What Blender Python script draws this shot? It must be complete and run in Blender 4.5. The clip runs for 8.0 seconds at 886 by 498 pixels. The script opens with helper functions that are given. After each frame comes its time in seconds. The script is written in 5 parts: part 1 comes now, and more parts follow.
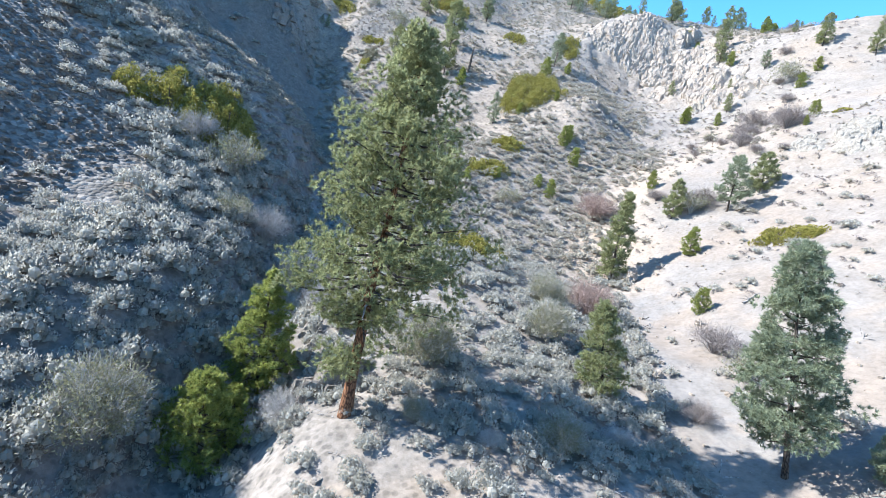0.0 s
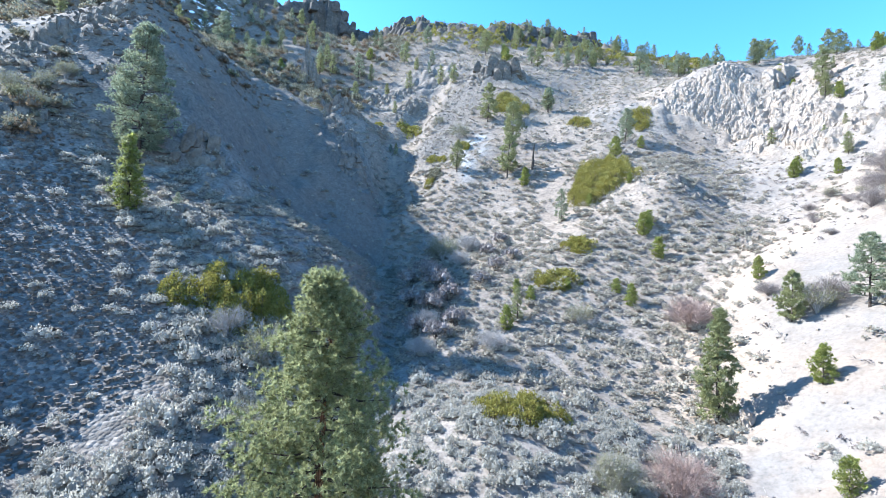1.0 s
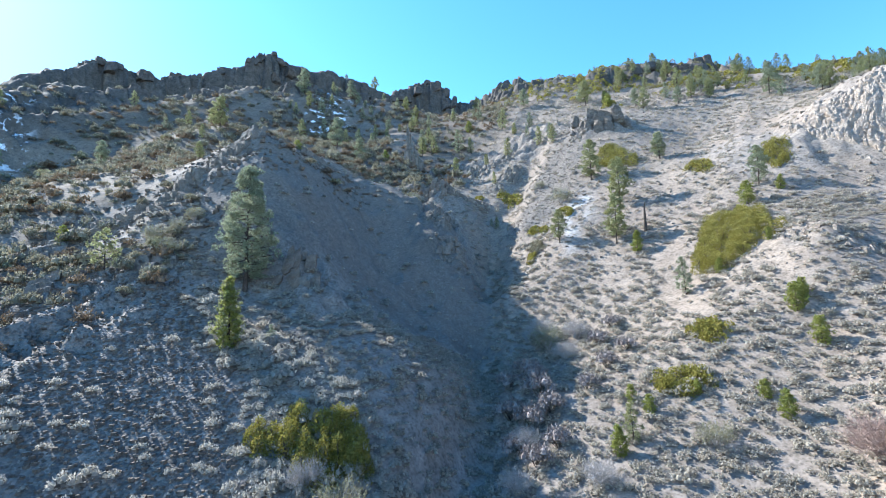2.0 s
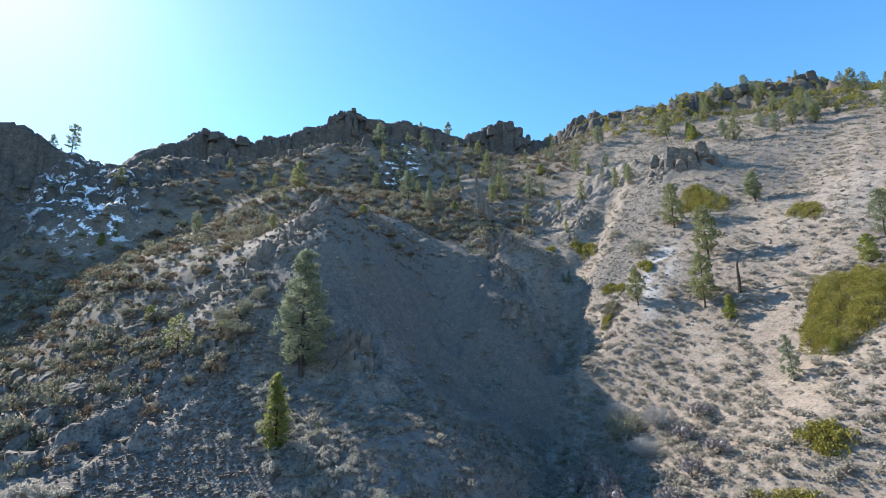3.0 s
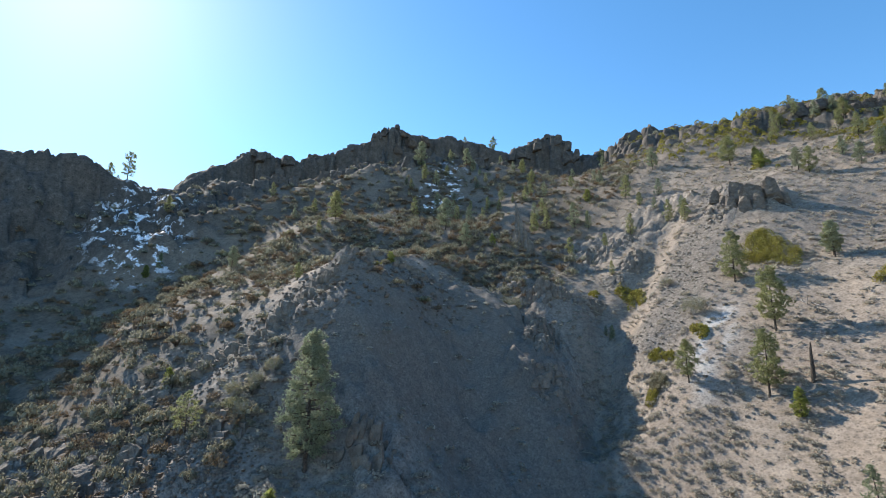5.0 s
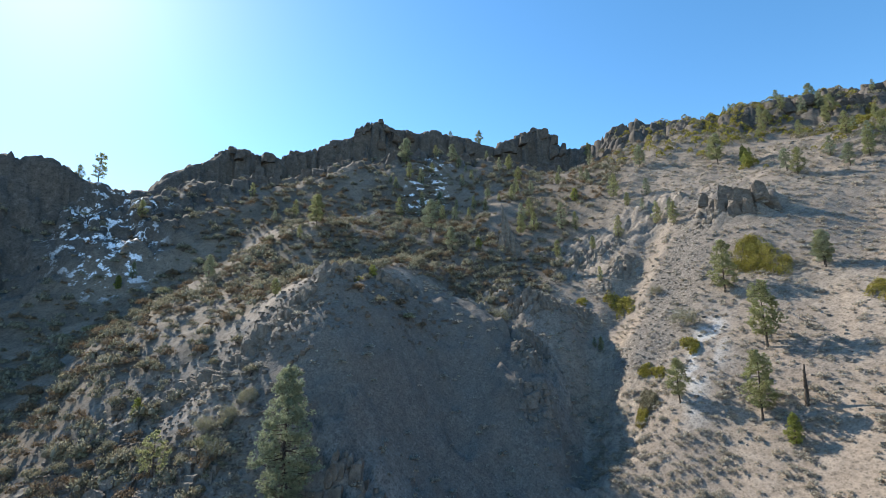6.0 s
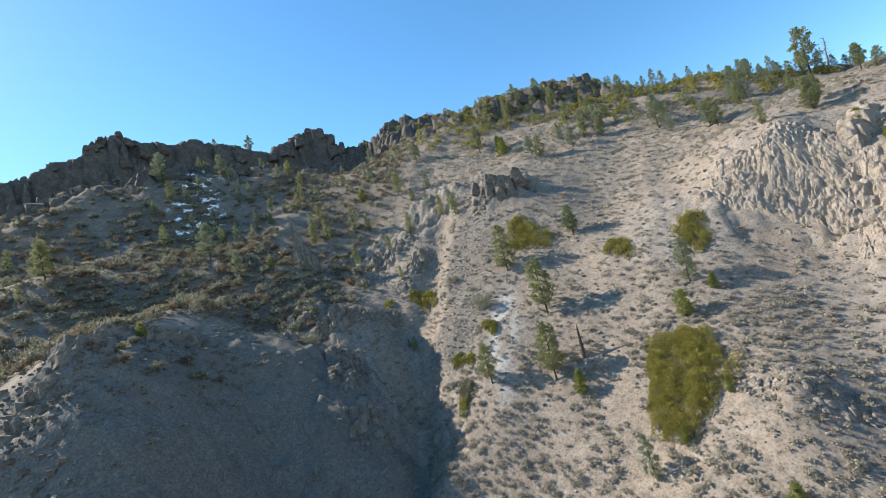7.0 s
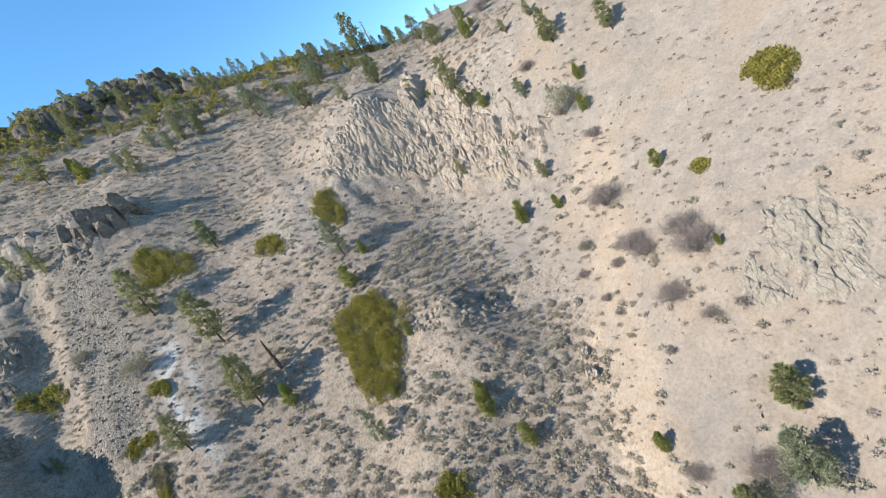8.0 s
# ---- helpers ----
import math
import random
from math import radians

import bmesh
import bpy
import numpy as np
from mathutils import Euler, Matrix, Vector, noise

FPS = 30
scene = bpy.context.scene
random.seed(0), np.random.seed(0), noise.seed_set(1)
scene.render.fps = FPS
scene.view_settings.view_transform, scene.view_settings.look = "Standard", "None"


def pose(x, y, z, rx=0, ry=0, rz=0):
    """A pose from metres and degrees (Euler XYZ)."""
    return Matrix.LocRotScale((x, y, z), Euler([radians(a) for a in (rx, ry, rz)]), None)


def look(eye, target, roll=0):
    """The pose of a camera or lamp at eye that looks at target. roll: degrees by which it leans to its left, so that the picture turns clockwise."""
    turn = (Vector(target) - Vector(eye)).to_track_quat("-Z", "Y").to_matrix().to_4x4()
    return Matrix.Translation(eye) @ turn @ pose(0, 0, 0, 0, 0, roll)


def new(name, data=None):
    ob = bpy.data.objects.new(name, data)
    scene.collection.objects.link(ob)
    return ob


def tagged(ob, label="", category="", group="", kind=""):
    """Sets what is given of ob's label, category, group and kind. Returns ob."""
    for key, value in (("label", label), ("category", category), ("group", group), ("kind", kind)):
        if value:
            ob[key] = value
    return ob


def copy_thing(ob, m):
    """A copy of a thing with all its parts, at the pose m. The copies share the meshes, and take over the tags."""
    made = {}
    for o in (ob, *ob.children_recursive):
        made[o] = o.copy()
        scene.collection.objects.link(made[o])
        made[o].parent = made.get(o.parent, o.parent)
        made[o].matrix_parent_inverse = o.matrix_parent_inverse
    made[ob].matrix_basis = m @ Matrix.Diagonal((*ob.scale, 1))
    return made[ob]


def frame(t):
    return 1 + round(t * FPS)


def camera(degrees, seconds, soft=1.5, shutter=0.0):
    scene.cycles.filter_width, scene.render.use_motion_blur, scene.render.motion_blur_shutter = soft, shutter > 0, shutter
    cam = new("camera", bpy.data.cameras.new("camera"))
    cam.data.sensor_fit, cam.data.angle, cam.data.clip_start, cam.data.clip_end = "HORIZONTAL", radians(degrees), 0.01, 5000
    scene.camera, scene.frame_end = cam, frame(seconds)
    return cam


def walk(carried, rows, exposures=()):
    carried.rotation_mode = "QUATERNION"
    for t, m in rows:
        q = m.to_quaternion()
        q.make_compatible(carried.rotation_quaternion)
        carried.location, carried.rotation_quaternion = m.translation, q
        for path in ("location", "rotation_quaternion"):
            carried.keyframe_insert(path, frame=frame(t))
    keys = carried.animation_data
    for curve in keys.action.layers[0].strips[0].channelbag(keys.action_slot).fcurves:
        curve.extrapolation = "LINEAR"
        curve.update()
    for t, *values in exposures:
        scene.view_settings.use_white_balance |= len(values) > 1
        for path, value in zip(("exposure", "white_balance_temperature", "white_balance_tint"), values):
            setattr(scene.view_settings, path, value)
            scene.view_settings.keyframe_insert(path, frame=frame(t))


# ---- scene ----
# ---- camera ----
cam = camera(87.7, 8.0, 0.6)
PATH = [
    (0, (0.216, 0.226, 12.375), (0.257, 2.216, 12.174), 11.9),
    (0.5, (3.327, 2.782, 16.161), (3.122, 4.771, 16.094), 7.3),
    (1, (5.843, 5.442, 19.712), (5.361, 7.382, 19.79), 2.6),
    (1.5, (7.793, 7.978, 23.286), (7.036, 9.82, 23.474), -0.8),
    (2, (9.506, 10.398, 26.854), (8.525, 12.117, 27.143), -2.0),
    (2.2, (10.035, 11.314, 28.199), (8.984, 12.985, 28.525), -2.3),
    (3.3, (12.551, 15.683, 36.227), (11.246, 17.13, 36.676), -1.2),
    (3.5, (12.738, 16.355, 37.573), (11.408, 17.779, 38.026), -0.8),
    (4, (13.096, 17.742, 40.646), (11.725, 19.125, 41.103), -0.2),
    (4.5, (13.167, 19.074, 43.661), (11.771, 20.433, 44.113), 0.3),
    (4.7, (13.214, 19.712, 44.654), (11.809, 21.064, 45.102), 0.3),
    (5.8, (11.841, 22.048, 51.519), (10.426, 23.408, 51.902), 0.2),
    (6, (11.761, 22.782, 52.406), (10.378, 24.175, 52.79), -0.7),
    (6.5, (11.011, 23.964, 55.226), (9.865, 25.564, 55.585), -6.1),
    (7, (10.427, 25.695, 57.261), (9.745, 27.56, 57.501), -15.3),
    (7.5, (10.2, 27.275, 58.773), (10.134, 29.273, 58.728), -26.5),
    (8, (10.658, 28.923, 59.592), (11.206, 30.796, 59.153), -35.6),
]
EXPOSURES = [(0.0, 2.15, 5800, 7), (1.0, 2.28, 5650, 7), (2.2, 2.02, 6100, 8), (3.5, 1.45, 6750, 10), (6.0, 1.38, 6950, 9), (7.0, 1.42, 7050, 8), (7.5, 1.55, 7000, 8), (8.0, 1.48, 6900, 8)]
walk(cam, [(t, look(eye, target, roll)) for t, eye, target, roll in PATH], EXPOSURES)

# ---- daylight ----
SUN_UP, SUN_WEST = radians(37.8), radians(90)  # height of the sun, and its turn from the y axis towards -x
world = bpy.data.worlds.new("sky")
scene.world = world
world.use_nodes = True
wn = world.node_tree.nodes
sky = wn.new("ShaderNodeTexSky")
sky.sky_type = "NISHITA"
sky.sun_disc = False
sky.sun_elevation, sky.sun_rotation = SUN_UP, -SUN_WEST
sky.altitude, sky.air_density, sky.dust_density, sky.ozone_density = 2200, 1.0, 0.7, 1.6
wn["Background"].inputs["Strength"].default_value = 0.122
deep = wn.new("ShaderNodeHueSaturation")
deep.inputs["Saturation"].default_value, deep.inputs["Hue"].default_value = 1.25, 0.494
world.node_tree.links.new(sky.outputs[0], deep.inputs["Color"])
world.node_tree.links.new(deep.outputs[0], wn["Background"].inputs["Color"])
sun = new("sun", bpy.data.lights.new("sun", "SUN"))
sun.data.energy, sun.data.angle, sun.data.color = 3.35, radians(0.53), (1.0, 0.95, 0.88)
toward_sun = Vector((-math.sin(SUN_WEST) * math.cos(SUN_UP), math.cos(SUN_WEST) * math.cos(SUN_UP), math.sin(SUN_UP)))
sun.matrix_world = look(toward_sun * 500, (0, 0, 0))

# ---- materials ----
def material(name, build, rough=0.9):
    m = bpy.data.materials.new(name)
    m.use_nodes = True
    n, l = m.node_tree.nodes, m.node_tree.links
    b = n["Principled BSDF"]
    b.inputs["Roughness"].default_value = rough
    b.inputs["Specular IOR Level"].default_value = 0.2
    build(n, l, b)
    return m


def place(n):
    return n.new("ShaderNodeNewGeometry").outputs["Position"]


def noisy(n, l, vec, size, detail=4.0, rough=0.6):
    t = n.new("ShaderNodeTexNoise")
    t.inputs["Scale"].default_value, t.inputs["Detail"].default_value, t.inputs["Roughness"].default_value = 1 / size, detail, rough
    l.new(vec, t.inputs["Vector"])
    return t.outputs["Fac"]


def ramp(n, l, fac, *stops):
    r = n.new("ShaderNodeValToRGB")
    while len(r.color_ramp.elements) < len(stops):
        r.color_ramp.elements.new(0.5)
    for e, (p, c) in zip(r.color_ramp.elements, stops):
        e.position, e.color = p, (*c, 1) if len(c) == 3 else c
    l.new(fac, r.inputs[0])
    return r.outputs[0]


def blend(n, l, fac, a, b, mode="MIX"):
    m = n.new("ShaderNodeMix")
    m.data_type, m.blend_type = "RGBA", mode
    for v, k in ((fac, 0), (a, 6), (b, 7)):
        if isinstance(v, (int, float)):
            m.inputs[k].default_value = v
        elif isinstance(v, tuple):
            m.inputs[k].default_value = (*v, 1)
        else:
            l.new(v, m.inputs[k])
    return m.outputs[2]


def sums(n, l, op, a, b):
    m = n.new("ShaderNodeMath")
    m.operation = op
    for v, k in ((a, 0), (b, 1)):
        if isinstance(v, (int, float)):
            m.inputs[k].default_value = v
        else:
            l.new(v, m.inputs[k])
    return m.outputs[0]


def relief(n, l, b, height, depth, strength=1.0):
    k = n.new("ShaderNodeBump")
    k.inputs["Distance"].default_value, k.inputs["Strength"].default_value = depth, strength
    l.new(height, k.inputs["Height"])
    l.new(k.outputs[0], b.inputs["Normal"])


def attr(n, name):
    a = n.new("ShaderNodeAttribute")
    a.attribute_name = name
    return a.outputs["Fac"]


def earth(n, l, b):
    p = place(n)
    big, mid, fine = noisy(n, l, p, 18, 5), noisy(n, l, p, 2.2, 6, 0.7), noisy(n, l, p, 0.35, 5, 0.75)
    soil = ramp(n, l, mid, (0.3, (0.155, 0.126, 0.098)), (0.55, (0.236, 0.194, 0.154)), (0.75, (0.315, 0.266, 0.213)))
    soil = blend(n, l, ramp(n, l, big, (0.4, (0, 0, 0)), (0.65, (0.7, 0.7, 0.7))), soil, (0.205, 0.165, 0.134))
    sandy = ramp(n, l, mid, (0.3, (0.178, 0.146, 0.12)), (0.7, (0.238, 0.197, 0.163)))
    sandy = blend(n, l, ramp(n, l, noisy(n, l, p, 9, 6, 0.65), (0.44, (0, 0, 0)), (0.56, (1, 1, 1))), sandy, ramp(n, l, mid, (0.3, (0.165, 0.148, 0.133)), (0.7, (0.225, 0.204, 0.185))))
    sandy = blend(n, l, ramp(n, l, noisy(n, l, p, 5, 5), (0.54, (0, 0, 0)), (0.66, (0.6, 0.6, 0.6))), sandy, (0.255, 0.202, 0.157))
    pale = ramp(n, l, mid, (0.3, (0.185, 0.16, 0.137)), (0.7, (0.262, 0.229, 0.198)))
    pale = blend(n, l, ramp(n, l, noisy(n, l, p, 13, 4), (0.48, (0, 0, 0)), (0.62, (0.8, 0.8, 0.8))), pale, (0.24, 0.19, 0.146))
    stone = ramp(n, l, noisy(n, l, p, 1.1, 6, 0.75), (0.3, (0.12, 0.105, 0.09)), (0.55, (0.20, 0.175, 0.15)), (0.75, (0.30, 0.265, 0.225)))
    rubble = n.new("ShaderNodeTexVoronoi")
    rubble.inputs["Scale"].default_value = 3.2
    l.new(p, rubble.inputs["Vector"])
    scree = ramp(n, l, rubble.outputs["Color"], (0.1, (0.10, 0.087, 0.075)), (0.6, (0.165, 0.145, 0.125)), (0.95, (0.25, 0.222, 0.19)))
    c = blend(n, l, attr(n, "grey_soil"), soil, ramp(n, l, mid, (0.3, (0.13, 0.115, 0.10)), (0.55, (0.20, 0.178, 0.157)), (0.8, (0.275, 0.245, 0.22))))
    c = blend(n, l, attr(n, "brown_soil"), c, ramp(n, l, mid, (0.3, (0.085, 0.07, 0.054)), (0.6, (0.135, 0.112, 0.088)), (0.8, (0.20, 0.17, 0.138))))
    c = blend(n, l, attr(n, "sand"), c, sandy)
    c = blend(n, l, attr(n, "pale"), c, pale)
    c = blend(n, l, attr(n, "chute"), c, ramp(n, l, mid, (0.3, (0.232, 0.182, 0.138)), (0.7, (0.31, 0.256, 0.204))))
    c = blend(n, l, attr(n, "scree"), c, scree)
    # darker stone: the crest's dark rock, and shade put into the spur face's colour
    dark_shaded_stone = ramp(n, l, noisy(n, l, p, 2.4, 7, 0.75), (0.3, (0.055, 0.049, 0.043)), (0.55, (0.10, 0.088, 0.076)), (0.75, (0.175, 0.152, 0.13)))
    c = blend(n, l, attr(n, "stone"), c, blend(n, l, attr(n, "dark_shaded_stone"), stone, dark_shaded_stone))
    c = blend(n, l, ramp(n, l, sums(n, l, "MULTIPLY", attr(n, "pale"), attr(n, "stone")), (0, (0, 0, 0)), (1, (0.8, 0.8, 0.8))), c, pale)
    c = blend(n, l, attr(n, "ash"), c, (0.34, 0.33, 0.315))
    drift = sums(n, l, "MULTIPLY", attr(n, "snow"), ramp(n, l, noisy(n, l, p, 4.5, 6, 0.7), (0.545, (0, 0, 0)), (0.585, (1, 1, 1))))
    c = blend(n, l, drift, c, (0.80, 0.82, 0.86))
    c = blend(n, l, 0.55, c, ramp(n, l, fine, (0.25, (0.45, 0.45, 0.45)), (0.5, (1, 1, 1)), (0.8, (1.35, 1.33, 1.3))), "MULTIPLY")
    grit = n.new("ShaderNodeTexVoronoi")
    grit.inputs["Scale"].default_value = 4.5
    l.new(p, grit.inputs["Vector"])
    c = blend(n, l, sums(n, l, "SUBTRACT", 0.5, sums(n, l, "MULTIPLY", attr(n, "bare"), 0.38)), c, ramp(n, l, grit.outputs["Color"], (0.15, (0.68, 0.68, 0.67)), (0.5, (1, 1, 1)), (0.85, (1.2, 1.19, 1.18))), "MULTIPLY")
    for every, low in ((1.15, 0.72), (0.45, 0.62)):
        spot = n.new("ShaderNodeTexVoronoi")
        spot.inputs["Scale"].default_value = 1 / every
        l.new(p, spot.inputs["Vector"])
        dots = ramp(n, l, spot.outputs["Distance"], (0.22, (low, low, low)), (0.36, (1, 1, 1)), (0.7, (1.12, 1.11, 1.1)))
        c = blend(n, l, sums(n, l, "SUBTRACT", 0.75, sums(n, l, "MULTIPLY", sums(n, l, "MAXIMUM", attr(n, "bare"), attr(n, "face")), 0.55)), c, dots, "MULTIPLY")
    l.new(c, b.inputs["Base Color"])
    h = sums(n, l, "ADD", sums(n, l, "MULTIPLY", mid, 0.6), sums(n, l, "MULTIPLY", fine, 0.25))
    h = sums(n, l, "ADD", h, sums(n, l, "MULTIPLY", sums(n, l, "MULTIPLY", rubble.outputs["Distance"], attr(n, "scree")), -0.8))
    relief(n, l, b, h, 0.22, 0.8)


def rocky(dark, light, size=1.0):
    def build(n, l, b):
        p = place(n)
        c = ramp(n, l, noisy(n, l, p, 1.4 * size, 7, 0.7), (0.3, dark), (0.7, light))
        c = blend(n, l, 0.5, c, ramp(n, l, noisy(n, l, p, 0.25 * size, 5, 0.7), (0.3, (0.5, 0.5, 0.5)), (0.7, (1.25, 1.22, 1.18))), "MULTIPLY")
        l.new(c, b.inputs["Base Color"])
        knob = n.new("ShaderNodeTexVoronoi")
        knob.inputs["Scale"].default_value = 0.9 / size
        l.new(p, knob.inputs["Vector"])
        h = sums(n, l, "ADD", noisy(n, l, p, 0.9 * size, 7, 0.7), sums(n, l, "MULTIPLY", noisy(n, l, p, 0.2 * size, 4), 0.3))
        h = sums(n, l, "SUBTRACT", h, sums(n, l, "MULTIPLY", knob.outputs["Distance"], 0.5))
        relief(n, l, b, h, 0.6 * size, 0.9)
    return build


def leafy(dark, mid, light, patch=0.7, glow=0.25):
    """Foliage that varies from leaf to leaf and from patch to patch, and lets some light through."""
    def build(n, l, b):
        p = place(n)
        isle = n.new("ShaderNodeNewGeometry").outputs["Random Per Island"]
        v = sums(n, l, "ADD", sums(n, l, "MULTIPLY", isle, 0.5), sums(n, l, "MULTIPLY", noisy(n, l, p, patch, 3), 0.5))
        c = ramp(n, l, v, (0.2, dark), (0.5, mid), (0.8, light))
        l.new(c, b.inputs["Base Color"])
        t = n.new("ShaderNodeBsdfTranslucent")
        l.new(c, t.inputs["Color"])
        m = n.new("ShaderNodeMixShader")
        m.inputs[0].default_value = glow
        l.new(b.outputs[0], m.inputs[1])
        l.new(t.outputs[0], m.inputs[2])
        l.new(m.outputs[0], n["Material Output"].inputs["Surface"])
    return build


def barky(dark, light):
    def build(n, l, b):
        p = n.new("ShaderNodeTexCoord").outputs["Object"]
        s = n.new("ShaderNodeMapping")
        s.inputs["Scale"].default_value = (1, 1, 0.28)
        l.new(p, s.inputs[0])
        v = n.new("ShaderNodeTexVoronoi")
        v.feature, v.inputs["Scale"].default_value = "DISTANCE_TO_EDGE", 9
        l.new(s.outputs[0], v.inputs["Vector"])
        plates = ramp(n, l, v.outputs["Distance"], (0.02, (0.25, 0.25, 0.25)), (0.16, (1, 1, 1)))
        c = blend(n, l, 1.0, ramp(n, l, noisy(n, l, s.outputs[0], 0.3, 5), (0.3, dark), (0.7, light)), plates, "MULTIPLY")
        l.new(c, b.inputs["Base Color"])
        relief(n, l, b, plates, 0.04)
    return build


EARTH = material("earth", earth, 0.95)
ROCK_GREY = material("grey_rock", rocky((0.13, 0.112, 0.094), (0.29, 0.253, 0.213)), 0.9)
ROCK_DARK = material("dark_rock", rocky((0.06, 0.053, 0.047), (0.17, 0.148, 0.13), 1.6), 0.9)
ROCK_BROWN = material("brown_scree", rocky((0.108, 0.088, 0.071), (0.24, 0.203, 0.168)), 0.9)
ROCK_OLIVE = material("grey_green_rock", rocky((0.225, 0.2, 0.168), (0.36, 0.323, 0.275), 0.6), 0.9)
ROCK_PALE = material("pale_rock", rocky((0.275, 0.228, 0.186), (0.43, 0.366, 0.304)), 0.9)
NEEDLES = material("pine_needles", leafy((0.145, 0.155, 0.075), (0.28, 0.292, 0.14), (0.43, 0.44, 0.23), 0.7, 0.55), 0.6)
NEEDLES_YOUNG = material("young_needles", leafy((0.13, 0.155, 0.04), (0.27, 0.295, 0.08), (0.43, 0.445, 0.14), 0.7, 0.55), 0.6)
NEEDLES_GREY = material("grey_needles", leafy((0.135, 0.155, 0.10), (0.26, 0.292, 0.19), (0.41, 0.445, 0.30), 0.7, 0.5), 0.6)
SAGE = material("sage_leaves", leafy((0.32, 0.302, 0.26), (0.40, 0.38, 0.328), (0.48, 0.456, 0.396), 1.6, 0.55), 0.95)
SAGE_GREEN = material("grey_green_leaves", leafy((0.240, 0.216, 0.175), (0.354, 0.321, 0.262), (0.480, 0.439, 0.362), 1.2, 0.5), 0.9)
BRUSH = material("olive_leaves", leafy((0.115, 0.105, 0.068), (0.23, 0.21, 0.142), (0.35, 0.325, 0.232), 2.5, 0.4), 0.7)
BRUSH_PALE = material("olive_grey_leaves", leafy((0.13, 0.125, 0.07), (0.24, 0.23, 0.135), (0.36, 0.34, 0.21), 0.9, 0.35), 0.8)
RUSSET = material("russet_leaves", leafy((0.11, 0.075, 0.045), (0.20, 0.14, 0.085), (0.29, 0.21, 0.135), 1.5, 0.3), 0.8)
MANZANITA = material("manzanita_leaves", leafy((0.145, 0.136, 0.028), (0.245, 0.223, 0.05), (0.36, 0.305, 0.09), 1.2, 0.42), 0.6)
TWIGS = material("bare_twigs", leafy((0.24, 0.218, 0.2), (0.36, 0.332, 0.308), (0.48, 0.448, 0.418), 0.8, 0.0), 0.9)
TWIGS_BROWN = material("brown_twigs", leafy((0.13, 0.108, 0.098), (0.225, 0.19, 0.174), (0.32, 0.278, 0.256), 0.8, 0.0), 0.9)
TWIGS_RED = material("reddish_twigs", leafy((0.18, 0.12, 0.10), (0.30, 0.21, 0.175), (0.40, 0.30, 0.25), 0.8, 0.0), 0.9)
BARK_ORANGE = material("orange_bark", barky((0.16, 0.075, 0.04), (0.34, 0.17, 0.09)), 0.9)
BARK = material("grey_bark", barky((0.07, 0.055, 0.045), (0.17, 0.135, 0.11)), 0.9)
DEADWOOD = material("weathered_wood", barky((0.22, 0.20, 0.185), (0.46, 0.43, 0.40)), 0.9)

# ---- the lie of the land: ridge, gully and slope lines, in metres ----
FORMS = {}


def landform(name, line):
    FORMS[name] = np.array(line, float)

landform("main_gully", [(-5, -8, -5), (-7, 10, -2), (-9, 24, 1), (-10, 36, 5), (-12, 48, 10), (-14, 60, 13), (-20, 74, 18.5), (-27, 87, 25), (-31, 99, 32), (-34, 111, 41), (-42, 126, 55), (-46, 142, 68), (-56, 168, 90)])
landform("scree_slope", [(-14.7, 21.8, 4.4), (-21.7, 26.2, 8), (-10.1, 27, 4.4), (-13.8, 28.5, 6), (-19, 30.8, 9.1), (-26.2, 28.1, 10.2), (-29.2, 33.2, 14.4), (-30.6, 37.1, 16.9), (-21, 38.1, 12.4), (-16.5, 33.6, 8.7), (-29.4, 41.5, 18.4), (-26, 45.4, 19.4), (-31, 46.5, 22.8), (-38.7, 40.2, 22.7), (-42.8, 33.9, 22.3), (-34.2, 47.3, 24.2), (-49.2, 43.3, 30.2), (-21.7, 49.3, 19.2), (-27.2, 61.7, 24.2), (-20.2, 60.1, 19.4), (-12.6, 66.1, 16.5), (-40, 20, 17), (-60, 15, 22), (-20, 5, 1)])
landform("near_knoll", [(-2.2, 20.2, 2), (3, 13, 1.2), (1.3, 24.8, 3.6), (7.8, 23, 3.6), (3.4, 21, 2.9), (9, 15, 2.2), (10.7, 24, 3.2), (0, 2, -1), (1, 40, 8.3), (0, -20, -5)])
landform("dark_spur", [(-81.4, 25.4, 29.8), (-64.9, 31.7, 28.6), (-64.5, 36.3, 30), (-67.3, 38.6, 33), (-58.3, 44.8, 34.8), (-80, 43.7, 41), (-77, 51.4, 46), (-69.4, 55, 49.4), (-70.3, 59.9, 54.8), (-68.7, 70.9, 65), (-73.4, 77, 67.2), (-71, 82.9, 67), (-66, 93, 62), (-78, 104, 72), (-63.8, 108, 61.5), (-66.4, 109.7, 60.6), (-78.7, 127.7, 76)])
landform("dark_face", [(-60.8, 53.2, 43.4), (-56.7, 47.6, 36.4), (-54.9, 68.1, 52.2), (-42, 60, 32.6), (-45.7, 51.7, 30.9), (-46, 74, 37), (-38, 82, 29), (-60, 89, 56), (-50, 91, 45), (-53.6, 101.6, 56), (-45.5, 101.3, 48.4), (-41.7, 99.6, 46.4), (-37, 95.3, 38.8), (-33.8, 95.7, 36.6), (-34, 113.1, 44), (-51, 116.3, 61.5), (-54.6, 109.5, 55), (-50, 131.7, 61.5), (-62, 151.6, 77)])
